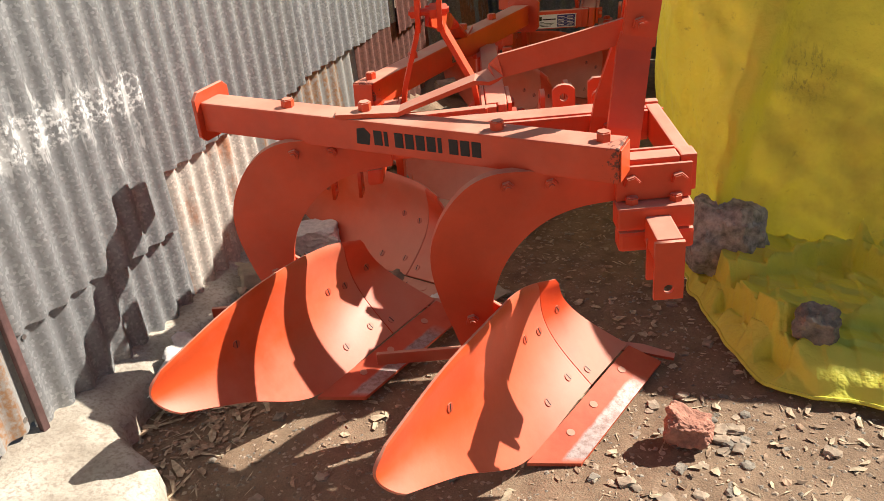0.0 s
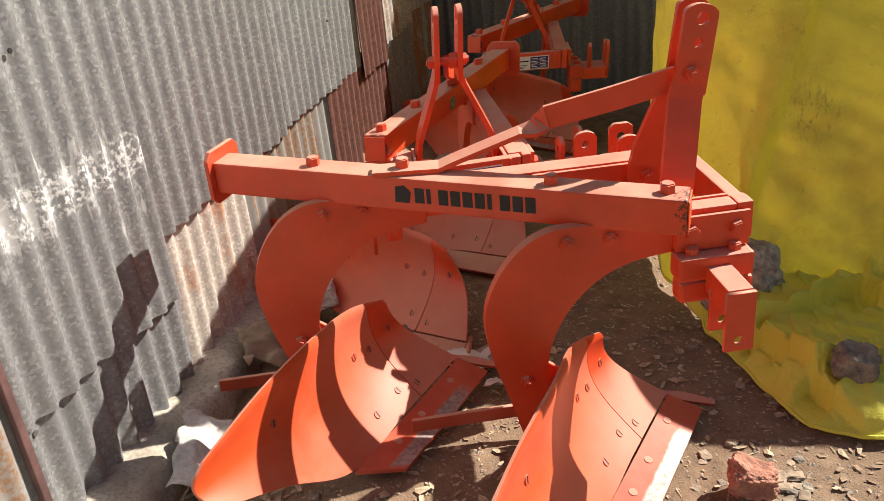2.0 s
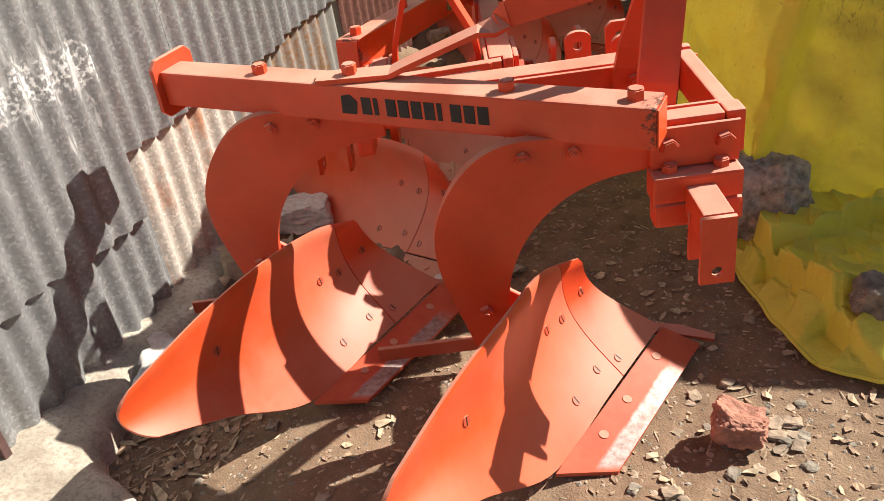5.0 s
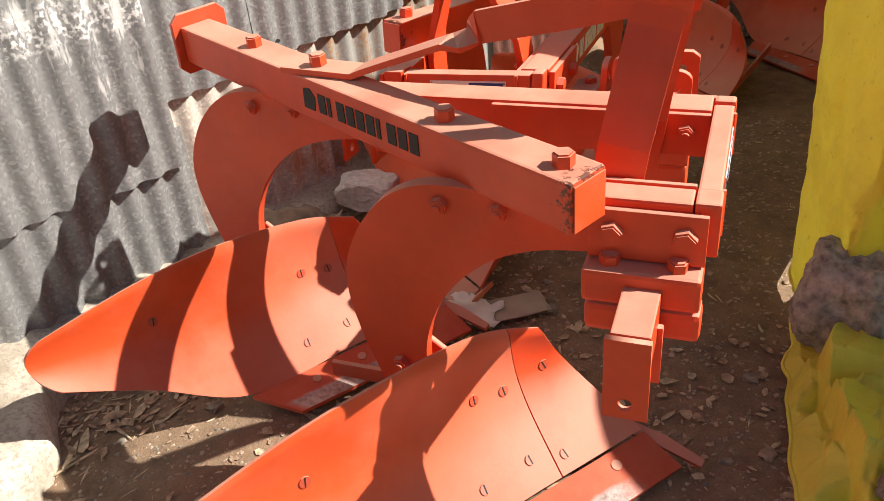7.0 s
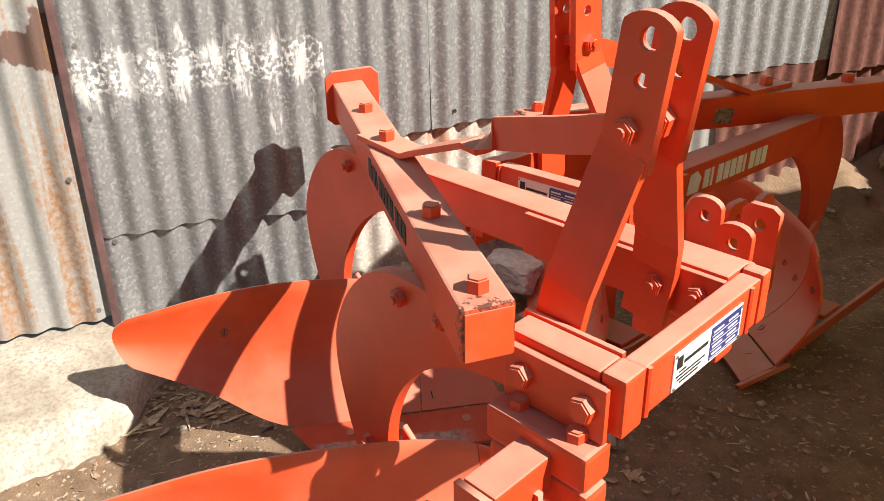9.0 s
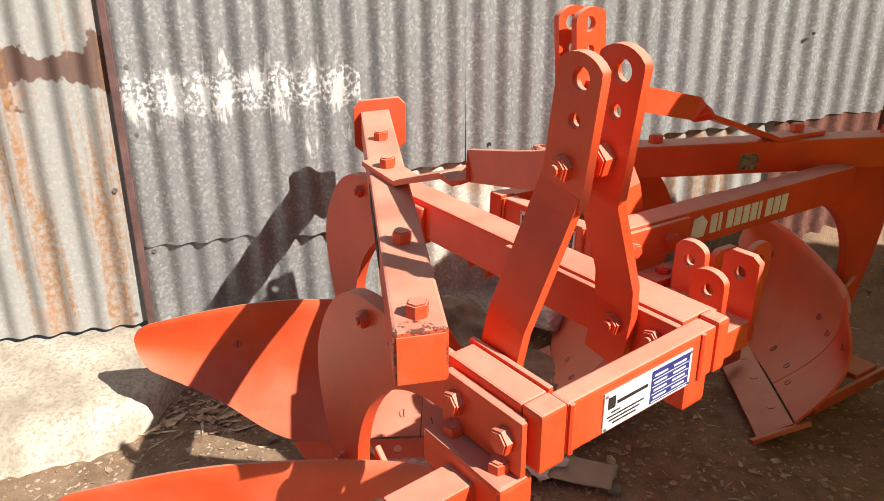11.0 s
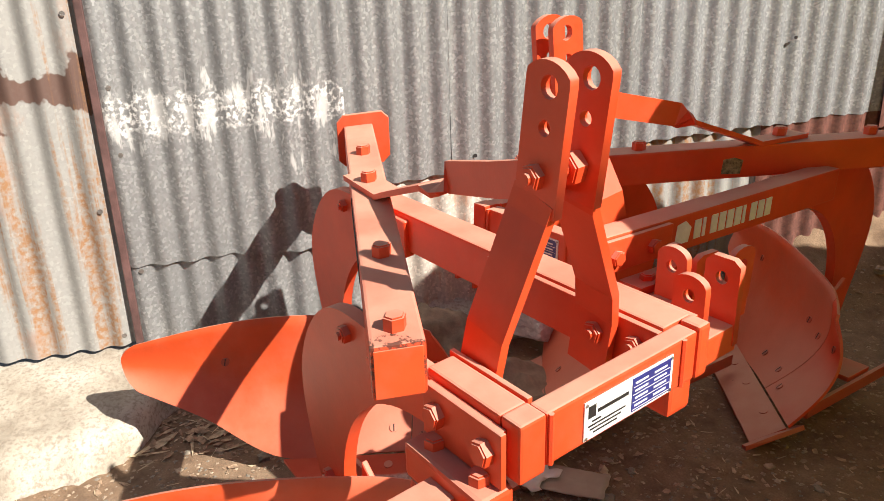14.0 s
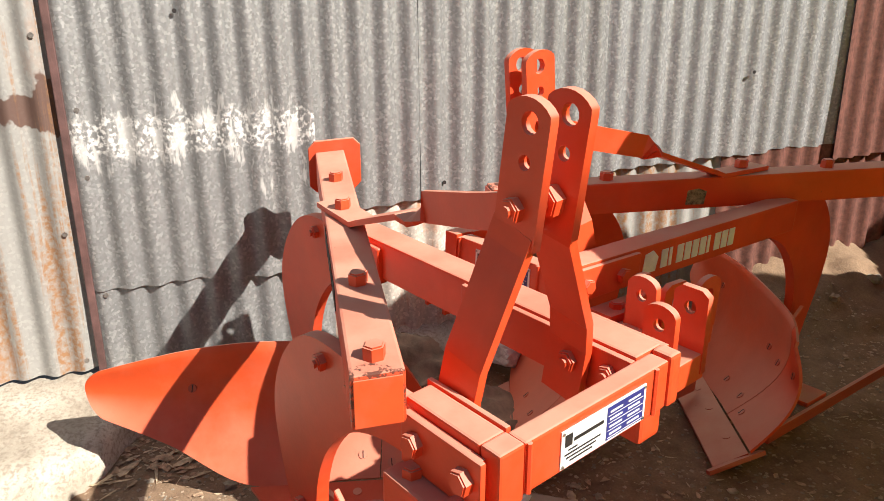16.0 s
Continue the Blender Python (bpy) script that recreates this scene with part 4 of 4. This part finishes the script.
bm = bmesh.new()
NS, NT = 230, 110
grid = [[bm.verts.new(fold_point(i / NS, j / NT)) for j in range(NT + 1)] for i in range(NS + 1)]
for i in range(NS):
    for j in range(NT):
        bm.faces.new((grid[i][j], grid[i + 1][j], grid[i + 1][j + 1], grid[i][j + 1])).smooth = True
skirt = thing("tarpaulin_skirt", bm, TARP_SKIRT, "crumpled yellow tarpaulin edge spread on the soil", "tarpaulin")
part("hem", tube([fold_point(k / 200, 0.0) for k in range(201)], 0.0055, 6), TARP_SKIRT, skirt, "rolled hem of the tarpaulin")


# ---- stones, rubble, litter ----
def rock(name, at, size, seed, material, label, category="rock", group="", rough=0.35, sub=3, turn=0.0, square=0.72, hump=0.0):
    bm = bmesh.new()
    bmesh.ops.create_icosphere(bm, subdivisions=sub, radius=1.0)
    for v in bm.verts:
        d = v.co.normalized()
        q = Vector((max(-square, min(square, d.x)), max(-square, min(square, d.y)), max(-square, min(square, d.z))))
        k = 1 + rough * noise.fractal(d * 1.6 + Vector((seed, 0, 0)), 0.9, 2, 4) + 0.25 * rough * noise.noise(d * 9 + Vector((seed, 4, 0)))
        v.co = Vector((q.x * size[0], q.y * size[1], q.z * size[2] * (1 - hump * math.tanh(4 * d.x + 0.8) if d.z > 0 else 1))) * k
    low = min(v.co.z for v in bm.verts)
    bmesh.ops.transform(bm, matrix=Matrix.Translation(Vector(at) - Vector((0, 0, low + 0.006))) @ Matrix.Rotation(turn, 4, "Z"), verts=bm.verts)
    return thing(name, bm, material, label, category, group, smooth=False)


rock("boulder", (0.030, 2.640, 0.015), (0.130, 0.108, 0.145), 2.0, BOULDER, "dark grey rough boulder weighing down the tarpaulin", sub=5, rough=0.20, square=0.85)
rock("stone_weight", (0.262, 2.205, 0.085), (0.062, 0.055, 0.054), 5.0, ROCK, "fist-sized dark stone resting on the yellow tarpaulin edge", sub=5, rough=0.2, square=0.82)
rock("brick_lump", (-0.028, 1.845, 0.0), (0.064, 0.054, 0.047), 9.0, BRICK, "broken two-humped lump of red brick on the soil", "brick", rough=0.24, sub=5, square=0.78, hump=0.26)

first_stone = None
rng = random.Random(4)
spots = [(-0.09, 2.10), (-0.05, 2.03), (-0.12, 1.98), (-0.02, 2.13), (-0.15, 1.86), (-0.08, 1.80), (0.02, 1.95), (-0.17, 1.75), (-0.21, 1.70), (0.05, 2.05), (-0.30, 1.56), (0.08, 1.78), (0.20, 1.80), (-0.06, 2.22), (0.0, 2.28)]
spots += [(-1.0 + 0.5 * rng.random(), 1.25 + 0.45 * rng.random()) for _ in range(14)] + [(-1.25 + 0.2 * rng.random(), 1.5 + 0.4 * rng.random()) for _ in range(10)]
spots += [(-0.25 + 0.6 * rng.random(), 1.3 + 0.6 * rng.random()) for _ in range(16)] + [(-0.8 + 0.7 * rng.random(), 2.1 + 0.9 * rng.random()) for _ in range(26)]
spots += [(-0.19 + 0.30 * rng.random(), 1.66 + 0.34 * rng.random()) for _ in range(36)]
for k, (x, y) in enumerate(spots):
    r = 0.007 + 0.015 * rng.random() ** 1.8
    rock("stone", (x, y, ground_height(x, y)), (r * 1.25, r, r * 0.5), k * 1.7, PEBBLE if k % 3 else ROCK, "small pale angular stone lying on the soil" if k % 3 else "small dark angular stone lying on the soil", "stone", "stones on the soil", 0.45, 2, k)

for k in range(30):
    x, y = -1.50 + 0.42 * rng.random(), 2.9 + 2.3 * rng.random()
    r = 0.02 + 0.05 * rng.random()
    rock("rubble_stone", (x, y, ground_height(x, y)), (r * 1.2, r, r * 0.8), 50 + k, PEBBLE if k % 2 else ROCK, "rough stone in the earth bank at the wall's foot", "stone", "stones in the bank", 0.5, 2, k)


def scatter(name, count, area, size, material, label, category, flat, seed, slim=0.8):
    """Many tiny pieces joined into one mesh."""
    r = np.random.RandomState(seed)
    verts, faces = [], []
    for _ in range(count):
        x, y = area[0] + (area[1] - area[0]) * r.rand(), area[2] + (area[3] - area[2]) * r.rand()
        xe = np.interp(y, [p[0] for p in EDGE], [p[1] for p in EDGE])
        if x < xe and y < 3.4:
            continue
        z = ground_height(x, y)
        s = size * (0.35 + r.rand() ** 2 * 1.2)
        a = r.rand() * 6.28
        b = len(verts)
        ca, sa = math.cos(a), math.sin(a)
        if flat:
            ln, wd = s * (0.8 + slim * r.rand()), s * ((0.12 if slim > 2 else 0.45) + 0.4 * r.rand())
            lift = wd * r.rand(6)
            for c in range(6):
                rr, an = 0.55 + 0.6 * r.rand(), c * 1.047 + 0.5 * r.rand()
                px, py = ln * rr * math.cos(an), wd * rr * math.sin(an)
                verts.append((x + px * ca - py * sa, y + px * sa + py * ca, z + 0.002 + 0.6 * lift[c]))
            faces.append((b, b + 1, b + 2, b + 5))
            faces.append((b + 2, b + 3, b + 4, b + 5))
        else:
            pts = [(-1, 0, 0), (0, -0.8, 0), (1, 0.1, 0), (0.1, 0.9, 0), (0.1 * r.randn(), 0.1 * r.randn(), 0.9), (0, 0, -0.5)]
            for px, py, pz in pts:
                k = s * (0.75 + 0.5 * r.rand())
                verts.append((x + (px * ca - py * sa) * k, y + (px * sa + py * ca) * k, z + pz * s * 0.45))
            for i in range(4):
                faces.append((b + i, b + (i + 1) % 4, b + 4))
                faces.append((b + (i + 1) % 4, b + i, b + 5))
    me = bpy.data.meshes.new(name)
    me.from_pydata(verts, [], faces)
    me.materials.append(material)
    return tagged(new(name, me), label, category, kind="stuff")


scatter("gravel", 9000, (-1.4, 0.7, 0.9, 4.0), 0.0062, PEBBLE, "fine pale gravel and crumbs on dry soil", "gravel", False, 3)
scatter("dark_grit", 5000, (-1.4, 0.7, 0.9, 4.4), 0.006, ROCK, "dark grit and clods on dry soil", "gravel", False, 8)
scatter("pale_straw", 1300, (-1.4, 0.6, 0.9, 3.6), 0.0065, STRAW, "pale straw bits and dry leaf scraps on soil", "litter", True, 15, 2.4)
scatter("pale_leaf", 700, (-0.9, 0.6, 0.9, 2.6), 0.0125, STRAW, "curled pale dry leaves on the soil", "litter", True, 25)
scatter("leaf_debris", 130, (-1.42, -1.14, 1.44, 1.80), 0.014, LITTER, "drift of dry leaves and twigs by the concrete", "litter", True, 35)
scatter("twig", 110, (-1.42, -1.12, 1.40, 1.80), 0.022, STRAW, "thin dry twigs and straw by the concrete", "litter", True, 41, 2.6)
scatter("leaf_litter", 3200, (-1.4, 0.6, 0.9, 4.0), 0.0095, LITTER, "dry leaf scraps and straw on soil", "litter", True, 5)


def scrap(name, at, w, h, turn, seed, material, label, curl=0.03, ragged=0.012):
    n = 14
    bm = bmesh.new()
    g = []
    for i in range(n + 1):
        row = []
        for j in range(n + 1):
            x, y = (i / n - 0.5) * w, (j / n - 0.5) * h
            if i in (0, n) or j in (0, n):
                x += ragged * noise.noise(Vector((x * 40, y * 40, seed)))
                y += ragged * noise.noise(Vector((x * 40 + 9, y * 40, seed)))
            row.append(bm.verts.new((x, y, 0.006 + curl * (0.5 + noise.noise(Vector((x * 6, y * 6, seed)))) + 0.4 * curl * noise.noise(Vector((x * 22, y * 22, seed))))))
        g.append(row)
    for i in range(n):
        for j in range(n):
            bm.faces.new((g[i][j], g[i + 1][j], g[i + 1][j + 1], g[i][j + 1])).smooth = True
    bmesh.ops.transform(bm, matrix=Matrix.Translation(at) @ Matrix.Rotation(radians(turn), 4, "Z"), verts=bm.verts)
    ob = thing(name, bm, material, label, name.replace("_", " ").split()[-1])
    so = ob.modifiers.new("thickness", "SOLIDIFY")
    so.thickness = 0.0015
    return ob


scrap("torn_paper", (-0.775, 2.325, 0.0), 0.13, 0.10, 20, 1, PAPER, "crumpled torn white paper lying on the soil", 0.05, 0.03)
scrap("torn_paper", (-0.675, 2.21, 0.0), 0.07, 0.05, 70, 31, PAPER, "crumpled torn white paper lying on the soil", 0.04, 0.02)
scrap("cardboard", (-0.715, 2.400, 0.0), 0.10, 0.20, -38, 4, CARD, "flat torn piece of brown cardboard on the soil", 0.008, 0.006)
scrap("sack", (-1.385, 1.775, 0.03), 0.12, 0.24, 12, 7, SACK, "ragged white woven sack scrap beside the wall", 0.09, 0.02)
scrap("cloth", (-1.37, 2.27, 0.05), 0.22, 0.26, 35, 12, CLOTH, "dirty brown crumpled cloth lying by the wall", 0.11, 0.03)
scrap("cloth", (-1.10, 2.47, 0.0), 0.26, 0.22, 10, 22, CLOTH, "dirty brown crumpled cloth lying under a plough", 0.07, 0.03)
rock("filled_sack", (-1.40, 2.60, 0.05), (0.13, 0.09, 0.062), 21.0, SACK, "slumped pale filled sack leaning by the wall", "sack", rough=0.15, sub=4, turn=0.4)
